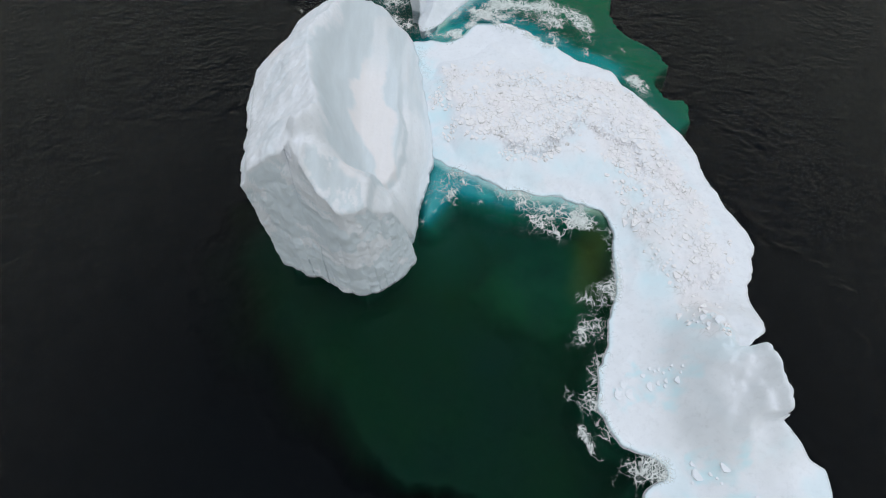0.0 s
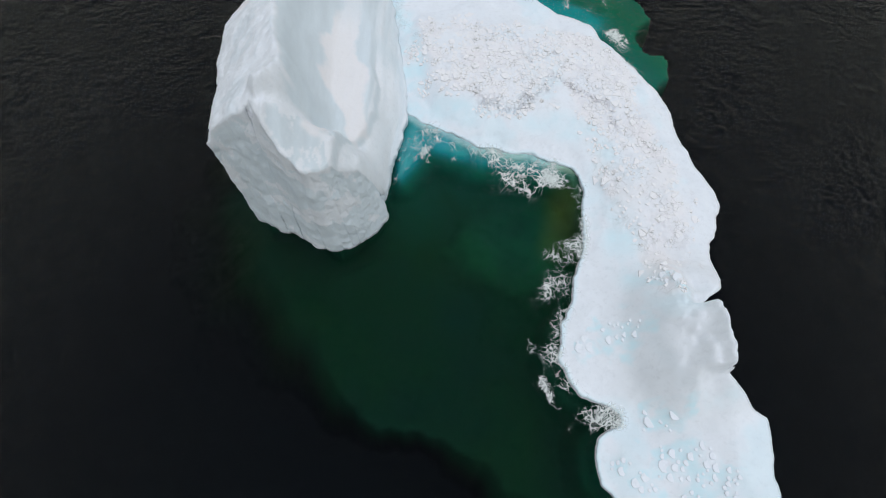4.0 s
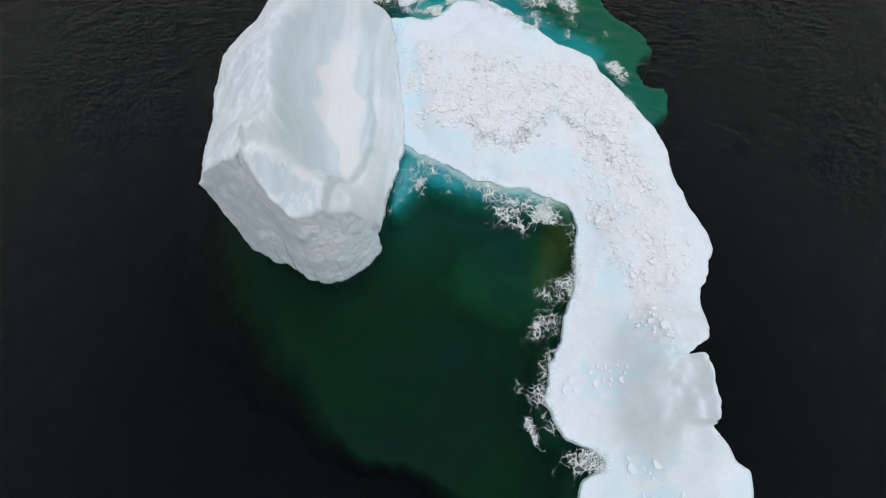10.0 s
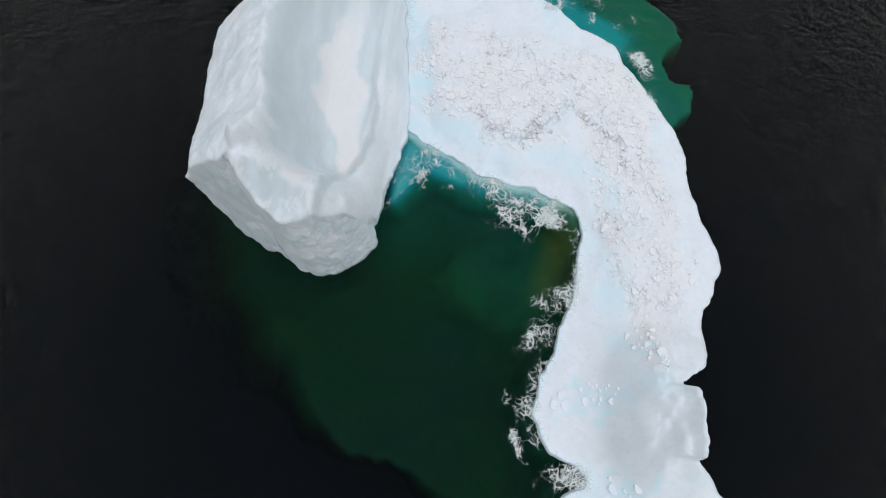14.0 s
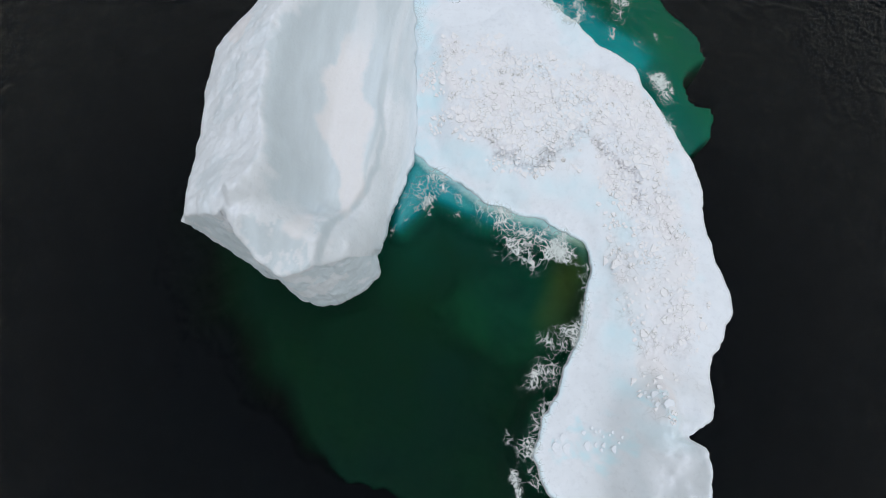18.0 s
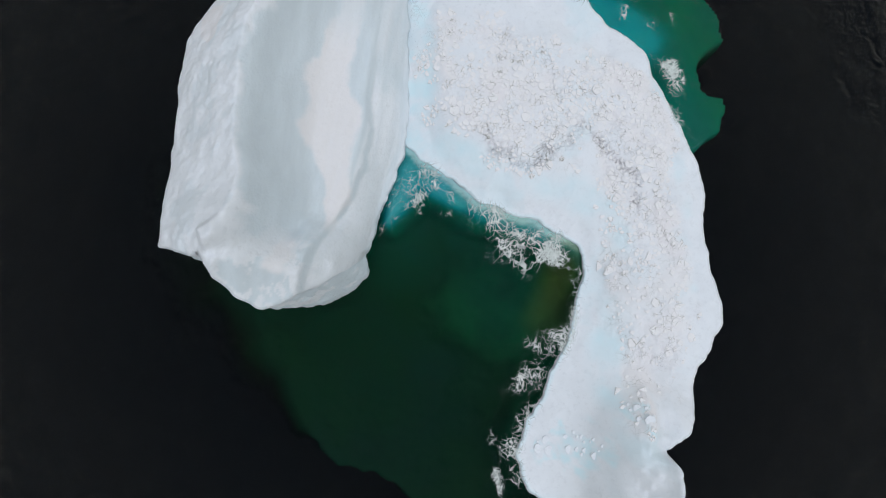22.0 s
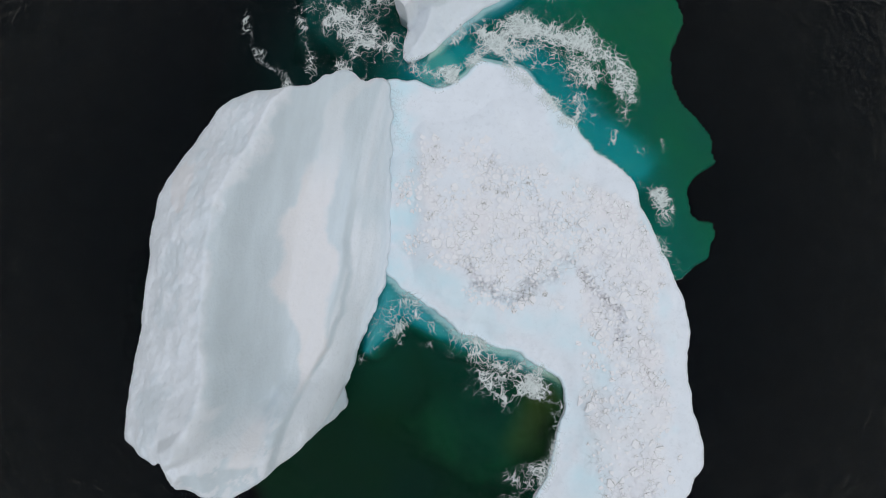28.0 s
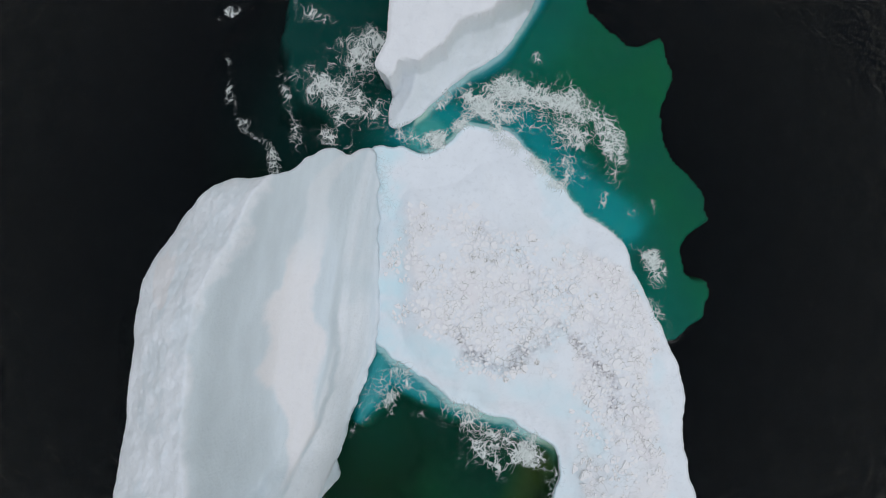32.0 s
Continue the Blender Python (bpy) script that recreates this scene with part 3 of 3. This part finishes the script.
    return z, {"old": np.clip(old, 0, 1), "bare": np.clip(bare, 0, 1), "blue": np.clip(blue, 0, 1), "rubble": np.clip(grit_shade, 0, 1)}


def wedge_height(x, y, d):
    line = (x + 8.5) * 0.64 - (y - 114.5) * 0.76
    lip = line - 0.5 + 1.3 * fbm(x, y, 6, 4, 180)
    top = 9.0 + 0.35 * fbm(x, y, 6, 4, 181) + 0.05 * (y - 115)
    side = 6.6 * ramp(d, -1.0, 9.0) + 0.35 * fbm(x, y, 3, 4, 182)
    k = ramp(lip, -0.35, 0.35)
    z = top * (1 - k) + np.minimum(side, top) * k
    z = np.maximum(z - 0.5 * (1 - ramp(d, 0, 0.8)) ** 2, 0.1)
    return z, {"old": (1 - k) * 0.35, "bare": k * 0.4, "blue": np.zeros(x.shape)}


iceberg = tagged(new("iceberg"), "white glacier iceberg with tall tilted block and low shelf", "iceberg")
tower = part("ice_tower", land("ice_tower", TOWER, 0.24, tower_height, ICE, -0.5, tower_flare, 90, 0.34), iceberg, "tall steep ice block with grey broken face")
shelf = part("ice_shelf", land("ice_shelf", SHELF, 0.24, shelf_height, ICE_SHELF, shelf_foot, shelf_flare), iceberg, "low curved snow-covered ice shelf with rubble")
wedge = tagged(new("ice_wedge"), "smaller wedge-shaped white iceberg standing in foam", "iceberg")
whole = land("ice_wedge", WEDGE, 0.3, wedge_height, ICE, -4.0, 0.6)
for name, wanted, label in (("snow_cap", True, "flat snow-covered top"), ("ice_flank", False, "smooth sloping grey ice side")):
    bm = bmesh.new()
    bm.from_mesh(whole)
    bmesh.ops.delete(bm, geom=[f for f in bm.faces if (f.calc_center_median().z > 8.2) != wanted], context="FACES")
    me = bpy.data.meshes.new(name)
    bm.to_mesh(me)
    me.materials.append(ICE)
    bm.free()
    part(name, me, wedge, label)
bpy.data.meshes.remove(whole)


# ---- ice under the water ----
SHOAL = outline([(24.5, 143.7), (30.1, 137.3), (38.1, 134.2), (42.6, 135.9), (46.1, 128.8), (46.0, 117.9), (53.1, 110.2), (57.2, 104.3), (57.3, 100.6), (52.9, 96.7), (53.2, 91.9), (58.5, 90.7), (59.0, 83.9), (53.7, 78.2), (45.1, 77.7), (20, 100), (0, 104), (-2, 118), (8, 150)], rough=0.8, size=4, seed=30)
COVE = outline([(-50, 54), (-43, 38), (-33, 26), (-16, 11), (-3, 4), (8, -1), (20, -8), (34, -14), (45, 0), (45, 60), (10, 75), (-20, 70), (-46, 70)], rough=2.0, size=9, seed=34)


def sea_bed(x, y):
    ds, dt, dw = inside(x, y, SHELF)[0], inside(x, y, TOWER)[0], inside(x, y, WEDGE)[0]
    dh, dc = inside(x, y, SHOAL)[0], inside(x, y, COVE)[0]
    off = -np.maximum.reduce([ds, dt, dw])
    z = -11 - 6.0 * off
    wob = fbm(x, y, 10, 4, 200)
    sh = -np.maximum(ds, dw)
    foamy = near_line(x, y, [(2, 112), (18, 115), (28, 107), (38, 98)])
    shoal = -3.1 - 0.045 * np.clip(sh, 0, 20) + 1.5 * ramp(9 + 2 * wob - foamy, 0, 7) + 0.3 * wob
    shoal = np.maximum(shoal, 0.1 - np.interp(y, (95, 102), (5.0, 2.6)) * (1 + 0.3 * wob) * np.clip(sh - 0.6, 0, 40))
    z = np.maximum(z, shoal - 24 * (1 - ramp(dh, -1.1, 1.5)))
    cove = -6.6 - 4.8 * ramp(np.hypot(x - 23, y - 50), 4, 30) + 1.2 * wob
    cove = np.maximum(cove, np.interp(y, (46, 57), (-7.5, 0.1)) - np.interp(y, (40, 58), (1.2, 1.2)) * np.clip(-ds - 0.8, 0, 20) + 0.8 * wob * ramp(-ds, 0, 3))
    cove = np.maximum(cove, -9.0 - 0.3 * near_line(x, y, [(-14, 37), (-4, 42), (2, 48)]))
    bay = near_line(x, y, [(-3.4, 56), (-1.5, 62), (-0.5, 68), (2, 66.5), (8, 64), (17, 61)])
    cove = np.maximum(cove, -1.0 - 0.16 * bay - 5.5 * ramp(bay - np.interp(y, (52, 58, 66), (0.6, 3.2, 6.2)) - 0.9 * wob, -2.5, 3.5))
    wide = np.maximum(np.interp(x, (-45, -25, -5), (20, 8, 3)) + 2 * wob, 1.0)
    z = np.maximum(z, cove - 18 * (1 - ramp(dc, -wide, wide)))
    nw = np.hypot((x + 12) / 22, (y - 126) / 30)
    z = np.maximum(z, -6.7 - 20 * ramp(nw + 0.12 * wob, 0.65, 1.05))
    z = np.maximum(z, -1.0 - 0.5 * np.clip(np.hypot(x - 1, (y - 109)) - 3, 0, 200))
    algae = 0.5 + 0.18 * ramp(dc, -4, 6) * ramp(58 - y, -4, 10) + 0.25 * ramp(sh, 5, 14) * ramp(dh, -2, 2)
    algae = algae + 0.3 * ramp(9 - np.hypot(x - 31, y - 53), 0, 8) - 0.5 * ramp(-x, 0, 8) * ramp(y, 95, 105) + 0.15 * wob
    algae = algae * ramp(z, -26, -19)
    silt = ramp(6.5 - near_line(x, y, [(32, 54.5), (31.5, 50), (29.5, 43)]) + wob, 0, 6) * np.interp(y, (38, 52), (0.2, 0.75))
    return np.clip(z, -27.5, -0.14) - 1.0 * ramp(np.maximum.reduce([ds, dt, dw]), 1.4, 3), np.clip(algae, 0, 1), np.clip(silt, 0, 1)


gx, gy = np.arange(-72.013, 70.1, 0.6), np.arange(-40.017, 165.1, 0.6)
X, Y = np.meshgrid(gx, gy, indexing="ij")
Z, algae, silt = sea_bed(X.ravel(), Y.ravel())
ids = np.arange(X.size).reshape(X.shape)
quads = np.stack([ids[:-1, :-1], ids[1:, :-1], ids[1:, 1:], ids[:-1, 1:]], -1).reshape(-1, 4)
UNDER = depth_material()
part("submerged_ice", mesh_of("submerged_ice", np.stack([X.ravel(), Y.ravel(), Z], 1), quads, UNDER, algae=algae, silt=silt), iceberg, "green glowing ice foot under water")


# ---- the sea ----
def plane(name, half, z, material):
    v = [(-half, -half + 50, z), (half, -half + 50, z), (half, half + 50, z), (-half, half + 50, z)]
    return mesh_of(name, v, [(0, 1, 2, 3)], material, False)


tagged(new("water", plane("water", 4000, 0.0, water_material())), "dark calm sea water with fine ripples", "sea", kind="structure")
# opaque sheet below the sea, its colour standing in for light lost at depth
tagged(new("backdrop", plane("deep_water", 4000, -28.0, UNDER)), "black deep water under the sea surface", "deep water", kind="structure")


# ---- foam ----
FOAM = foam_material()


def foam_mask(x, y):
    wob = 1.5 * fbm(x, y, 5, 4, 300)

    def strip(pts, width, k=1.0):
        return 1.05 * k * ramp(1.9 * width - near_line(x, y, pts) + wob, 0, 2.0 * width)
    m = [strip([(13, 60.5), (20, 58.5), (26.5, 56.5)], 3.0, 0.85), strip([(17.5, 55), (22.7, 53.5), (28.4, 54.5)], 3.0, 0.8), strip([(23, 56.5), (28, 55)], 2.0, 1.0), strip([(28.6, 53), (32.6, 52.2)], 1.6, 0.9),
         strip([(31.6, 51.6), (33.2, 46), (33.4, 42.5)], 1.9, 0.8), strip([(33.5, 40.5), (29.8, 37.4), (27, 34.5)], 2.9, 1.0), strip([(27.5, 35), (24.4, 31.2)], 2.2, 0.75),
         strip([(29.2, 30), (26.2, 24), (25.3, 18)], 1.9, 0.5), strip([(22.5, 28), (20.8, 20)], 0.7, 0.3), strip([(25.4, 18), (27, 14.4), (30, 11.6)], 0.9, 0.4),
         strip([(-4.4, 54.6), (-0.7, 58), (3.4, 63.6)], 1.7, 0.55), strip([(-3, 60), (0.5, 65.5), (4, 66.5)], 2.4, 0.6), strip([(-3.6, 56), (4.2, 59.3), (12, 58.8)], 1.1, 0.5), strip([(4, 64.6), (9.7, 62.4), (13, 60)], 1.6, 0.6),
         strip([(30.3, 8.4), (35.5, 8.2)], 2.4, 1.0), strip([(23.1, 13.4), (25.0, 10.3)], 0.9, 1.1), strip([(25.2, 10.2), (29.5, 8.6)], 0.7, 0.5), strip([(29.8, 7), (30.6, 3)], 1.1, 0.45),
         strip([(-20, 115.2), (-17, 119.5), (-11.5, 122.6)], 3.6, 0.75), strip([(-20, 115), (-12.6, 113), (-7.5, 111.6)], 3.4, 0.85), strip([(-14, 109.5), (-10, 111), (-7.4, 111)], 2.6, 1.1), strip([(-16, 107), (-12, 106)], 2.2, 0.8),
         strip([(-25, 117), (-23.6, 109.5), (-21.4, 102.4)], 1.6, 0.5), strip([(-37, 126), (-40.3, 122), (-39.6, 120), (-36.2, 118), (-34.6, 111), (-32.8, 106), (-26.4, 103.2), (-24.6, 99.5)], 0.55, 0.5),
         strip([(-25, 129), (-19.6, 126.3)], 1.8, 0.5), strip([(-6.2, 109.6), (-6.1, 105), (-5.0, 99.5), (-3.4, 94.2), (-1.6, 86)], 1.8, 0.5), strip([(-8, 109.8), (-5, 109.6), (-2.4, 108.4)], 2.0, 1.0),
         strip([(0.5, 112), (4.5, 116.4), (9, 118.4)], 2.0, 0.75), strip([(7.7, 116.7), (12.4, 117.3), (16.8, 119.4), (24, 119.8), (28, 116.4), (26.6, 110.5), (26.4, 104.8)], 3.0, 0.9),
         strip([(9, 116.4), (16, 114.4)], 2.4, 1.05), strip([(27.4, 111), (26, 106)], 2.2, 1.1), strip([(17, 116), (24, 114.5)], 3.2, 0.6), strip([(28.6, 118), (33.3, 113.6), (36, 110.4), (37.1, 106.6)], 2.0, 0.75),
         strip([(29, 113), (31, 106)], 3.0, 0.45), strip([(30.3, 105.8), (34.3, 102.1), (33.8, 99.8)], 1.1, 0.5), strip([(40, 100.8), (43, 103)], 1.3, 0.55), strip([(18.2, 127), (19.2, 125.4)], 1.6, 0.5), strip([(5, 122), (12, 126)], 1.2, 0.25),
         strip([(1.2, 107.4), (5.5, 110.6), (9.7, 113.8), (12.2, 113.8), (15.3, 109.8), (20.6, 107.3), (25.1, 104)], 1.5, 1.0), strip([(40.5, 94.4), (44.3, 92.4), (46, 89.4)], 1.2, 0.95), strip([(46, 84.5), (49.6, 80)], 0.9, 0.5)]
    return np.maximum.reduce(m)


def foam_mesh(step=0.1, coarse=0.8):
    """Foam as a net of fine raised threads with open water in its meshes, closer where the water is more stirred."""
    gx, gy = np.arange(-44, 54, coarse), np.arange(-4, 136, coarse)
    X, Y = (a.ravel() for a in np.meshgrid(gx, gy, indexing="ij"))
    some = foam_mask(X, Y) > 0.01
    o = (np.arange(8) + 0.5) * step - coarse / 2
    X = (X[some][:, None, None] + o[None, :, None] + 0 * o[None, None, :]).ravel()
    Y = (Y[some][:, None, None] + 0 * o[None, :, None] + o[None, None, :]).ravel()
    k = foam_mask(X, Y)
    keep = k > 0.04
    X, Y, k = X[keep], Y[keep], k[keep]
    wx, wy = X + 1.2 * fbm(X, Y, 5.0, 3, 310), Y + 1.2 * fbm(X, Y, 5.0, 3, 315)
    wx, wy = wx + 0.16 * fbm(X, Y, 1.0, 3, 340), wy + 0.16 * fbm(X, Y, 1.0, 3, 341)
    stir = np.clip(0.82 + 0.85 * fbm(X, Y, 3.2, 4, 320), 0.3, 1.5)
    n = k * stir
    nets = []
    for size, seed, start, wide in ((2.1, 31, 0.03, 0.15), (1.05, 33, 0.20, 0.15), (0.55, 35, 0.58, 0.16)):
        near, second, who = cells(wx + 3.0 * seed, wy, size, seed)
        thin = 0.45 + 0.8 * np.abs(fbm(X, Y, 1.4, 2, seed + 300))
        nets.append(ramp(wide * size ** 0.5 * np.clip(n - start, 0, 0.75) * thin - (second - near), -0.09, 0.04) * ramp(n - start, 0.0, 0.22))
    strand = ramp(0.08 * np.clip(n, 0, 1) - np.abs(fbm(wx, wy, 3.0, 3, 331)), -0.05, 0.03) * 0.8 * ramp(n, 0.05, 0.4)
    lace = np.maximum.reduce(nets + [strand])
    milk = 0.22 * ramp(n, 0.35, 1.1) + 0.5 * ramp(n, 1.0, 1.6)
    cover = np.clip(lace * (0.3 + 0.55 * ramp(n, 0.1, 0.9)) + milk * (1 - lace), 0, 1)
    d = np.maximum(inside(X, Y, SHELF)[0], inside(X, Y, WEDGE)[0])
    # slush also fills the low channel between block and shelf
    slush = (near_line(X, Y, [(-5.5, 108), (-3.6, 96), (-2, 88)]) < 2.6) & (Y > 86)
    wash = np.where((Y > 100) & (X > 2), 3.5, 1.2)
    some = (cover > 0.05) & ((d < wash) | slush) & (inside(X, Y, TOWER)[0] < 0.3)
    X, Y, k, d, cover = (v[some] for v in (X, Y, k, d, cover))
    cover = np.where(d > 0, cover * (1 - 0.75 * ramp(d, 0.0, np.where(Y > 100, 3.5, 1.2))), cover)
    ground = np.where(d > 0, shelf_height(X, Y, np.maximum(d, 0))[0], 0)
    h = step * 0.5
    z = np.maximum(ground, 0) + np.where(d > 0.1, 0.3, 0.05) + 0.06 * k
    V = np.stack([np.stack([X + sx * h, Y + sy * h, z], 1) for sx, sy in ((-1, -1), (1, -1), (1, 1), (-1, 1))], 1).reshape(-1, 3)
    return mesh_of("sea_foam", V, np.arange(len(V)).reshape(-1, 4), FOAM, False, cover=np.repeat(cover, 4))


tagged(new("sea_foam", foam_mesh()), "white lacy sea foam drifting along the ice edge", "foam", kind="stuff")


# ---- broken ice plates on the shelf ----
BLOCK = ice_material("block_ice", (0.88, 0.86, 0.868), OLD, BARE_AND_SHADE, BLUE, 0.05, cracks="all")

SLAB = ice_material("snowy_slab", SNOW, OLD, BARE_AND_SHADE, BLUE, 0.05)


def clipped(poly, mx, my, nx, ny):
    """The part of a polygon on the near side of the line through (mx, my) with the normal (nx, ny)."""
    out = []
    for i, (ax, ay) in enumerate(poly):
        bx, by = poly[(i + 1) % len(poly)]
        da, db = (ax - mx) * nx + (ay - my) * ny, (bx - mx) * nx + (by - my) * ny
        if da <= 0:
            out.append((ax, ay))
        if (da < 0 < db) or (db < 0 < da):
            t = da / (da - db)
            out.append((ax + (bx - ax) * t, ay + (by - ay) * t))
    return out


def plate(poly, cx, cy, h, gap, thick, tilt):
    """Corners and faces of one slab: worn top edge, sides down into the snow. Its own origin is its middle."""
    rings = []
    for inset, z in ((gap, -0.45), (gap * 0.9, thick * 0.75), (gap + 0.035, thick)):
        ring = []
        for x, y in poly:
            dx, dy = x - cx, y - cy
            r = max(math.hypot(dx, dy), 1e-3)
            f = max(0.25, 1 - inset / r)
            ring.append((dx * f, dy * f, z + (tilt[0] * dx + tilt[1] * dy) * (z > 0)))
        rings.append(ring)
    n = len(poly)
    faces = [(k * n + i, k * n + (i + 1) % n, (k + 1) * n + (i + 1) % n, (k + 1) * n + i) for k in range(2) for i in range(n)]
    return sum(rings, []), faces + [tuple(range(2 * n, 3 * n))]


rng = random.Random(77)
tries = np.array([(rng.uniform(-4, 57), rng.uniform(-9, 99)) for _ in range(42000)])
tm, td = rubble_mask(tries[:, 0], tries[:, 1]), inside(tries[:, 0], tries[:, 1], SHELF)[0]
th = shelf_height(tries[:, 0], tries[:, 1], td)[0]
coarse = 0.5 + 0.5 * fbm(tries[:, 0], tries[:, 1], 6, 3, 410)
cracked = fbm(tries[:, 0], tries[:, 1], 4, 3, 420)
deep = near_line(tries[:, 0], tries[:, 1], DEEP)
grid, seeds = {}, []
for i, (px, py) in enumerate(tries):
    if tm[i] < 0.25 or td[i] < 1.6:
        continue
    r = 0.20 + 0.85 * max(0.0, min(1.0, 0.25 + coarse[i])) * rng.random() ** 2.6
    cell = int(px // 2), int(py // 2)
    around = [q for a in (-1, 0, 1) for b in (-1, 0, 1) for q in grid.get((cell[0] + a, cell[1] + b), ())]
    if any(math.hypot(px - q[0], py - q[1]) < 0.95 * (r + q[2]) for q in around):
        continue
    q = (px, py, r, i)
    grid.setdefault(cell, []).append(q)
    seeds.append(q)
near_count, VV, FF, base = 0, [], [], 0
for px, py, r, i in seeds:
    if rng.random() > (0.3 + 0.5 * tm[i]) * (0.55 + 0.6 * coarse[i]) * max(0.35, min(1.0, (py - 32) / 32)):
        continue
    cell = int(px // 2), int(py // 2)
    reach = 1.35 * r + 0.3
    sides = rng.choice((3, 4, 4, 5))
    turn = rng.uniform(0, math.tau)
    poly = [(px + reach * f * math.cos(a), py + reach * f * math.sin(a)) for a, f in ((turn + (k + 0.6 * rng.random()) * math.tau / sides, rng.uniform(0.8, 1.35)) for k in range(sides))]
    for a in (-1, 0, 1):
        for b in (-1, 0, 1):
            for qx, qy, qr, _ in grid.get((cell[0] + a, cell[1] + b), ()):
                dx, dy = qx - px, qy - py
                dd = math.hypot(dx, dy)
                if 0 < dd < 3.6:
                    f = 0.5 + 0.5 * (r * r - qr * qr) / (dd * dd)
                    poly = clipped(poly, px + dx * f, py + dy * f, dx, dy)
    if len(poly) < 3:
        continue
    worn = []
    for k, (ax, ay) in enumerate(poly):
        bx, by = poly[(k + 1) % len(poly)]
        worn.append((px + (ax - px) * rng.uniform(0.82, 1.04), py + (ay - py) * rng.uniform(0.82, 1.04)))
        if math.hypot(bx - ax, by - ay) > 0.6 * r:
            f = rng.uniform(0.88, 1.03)
            t = rng.uniform(0.35, 0.65)
            worn.append((px + (ax + (bx - ax) * t - px) * f, py + (ay + (by - ay) * t - py) * f))
    poly = worn
    gap = 0.04 + 0.08 * max(0.0, cracked[i]) + 0.10 * max(0.0, 1 - deep[i] / 2.2)
    thick = 0.07 + 0.32 * r * rng.random() ** 2 + 0.2 * r * max(0.0, 1 - deep[i] / 2.5)
    lean = 0.05 + 0.14 * max(0.0, 1 - deep[i] / 3)
    v, f = plate(poly, px, py, th[i], gap, thick, (rng.uniform(-lean, lean), rng.uniform(-lean, lean)))
    if near_count < 300 and 2 < px < 46 and 60 < py < 95 and r > 0.34:
        near_count += 1
        me = bpy.data.meshes.new("ice_plate")
        me.from_pydata(v, [], f)
        me.materials.append(BLOCK)
        ob = new("ice_plate", me)
        ob.parent, ob.location = shelf, (px, py, th[i])
    else:
        VV += [(x + px, y + py, z + th[i]) for x, y, z in v]
        FF += [tuple(base + k for k in face) for face in f]
        base += len(v)
lone = []
for cx, cy, spread, count in CLUSTERS:
    count = int(2.5 * count)
    for _ in range(count * 3):
        if count == 0:
            break
        r = 0.28 + 0.85 * rng.random() ** 2
        px, py = cx + rng.uniform(-1, 1) * spread, cy + rng.uniform(-1, 1) * spread * 0.7
        if any(math.hypot(px - q[0], py - q[1]) < 0.84 * (r + q[2]) for q in lone):
            continue
        lone.append((px, py, r))
        count -= 1
        poly = [(px + r * rng.uniform(0.88, 1.1) * math.cos(a), py + r * rng.uniform(0.88, 1.1) * math.sin(a)) for a in ((k + 0.4 * rng.random()) * math.tau / 8 for k in range(8))]
        v, f = plate(poly, px, py, 0, 0.04, rng.uniform(0.05, 0.16), (rng.uniform(-0.02, 0.02), rng.uniform(-0.02, 0.02)))
        me = bpy.data.meshes.new("ice_plate")
        me.from_pydata(v, [], f)
        me.materials.append(SLAB)
        ob = new("ice_plate", me)
        d = inside(np.array([px]), np.array([py]), SHELF)[0]
        ob.parent, ob.location = shelf, (px, py, float(shelf_height(np.array([px]), np.array([py]), d)[0][0]))
me = bpy.data.meshes.new("ice_rubble")
me.from_pydata(VV, [], FF)
me.materials.append(BLOCK)
tagged(part("ice_rubble", me, shelf, "scattered broken pale ice rubble"), kind="stuff")
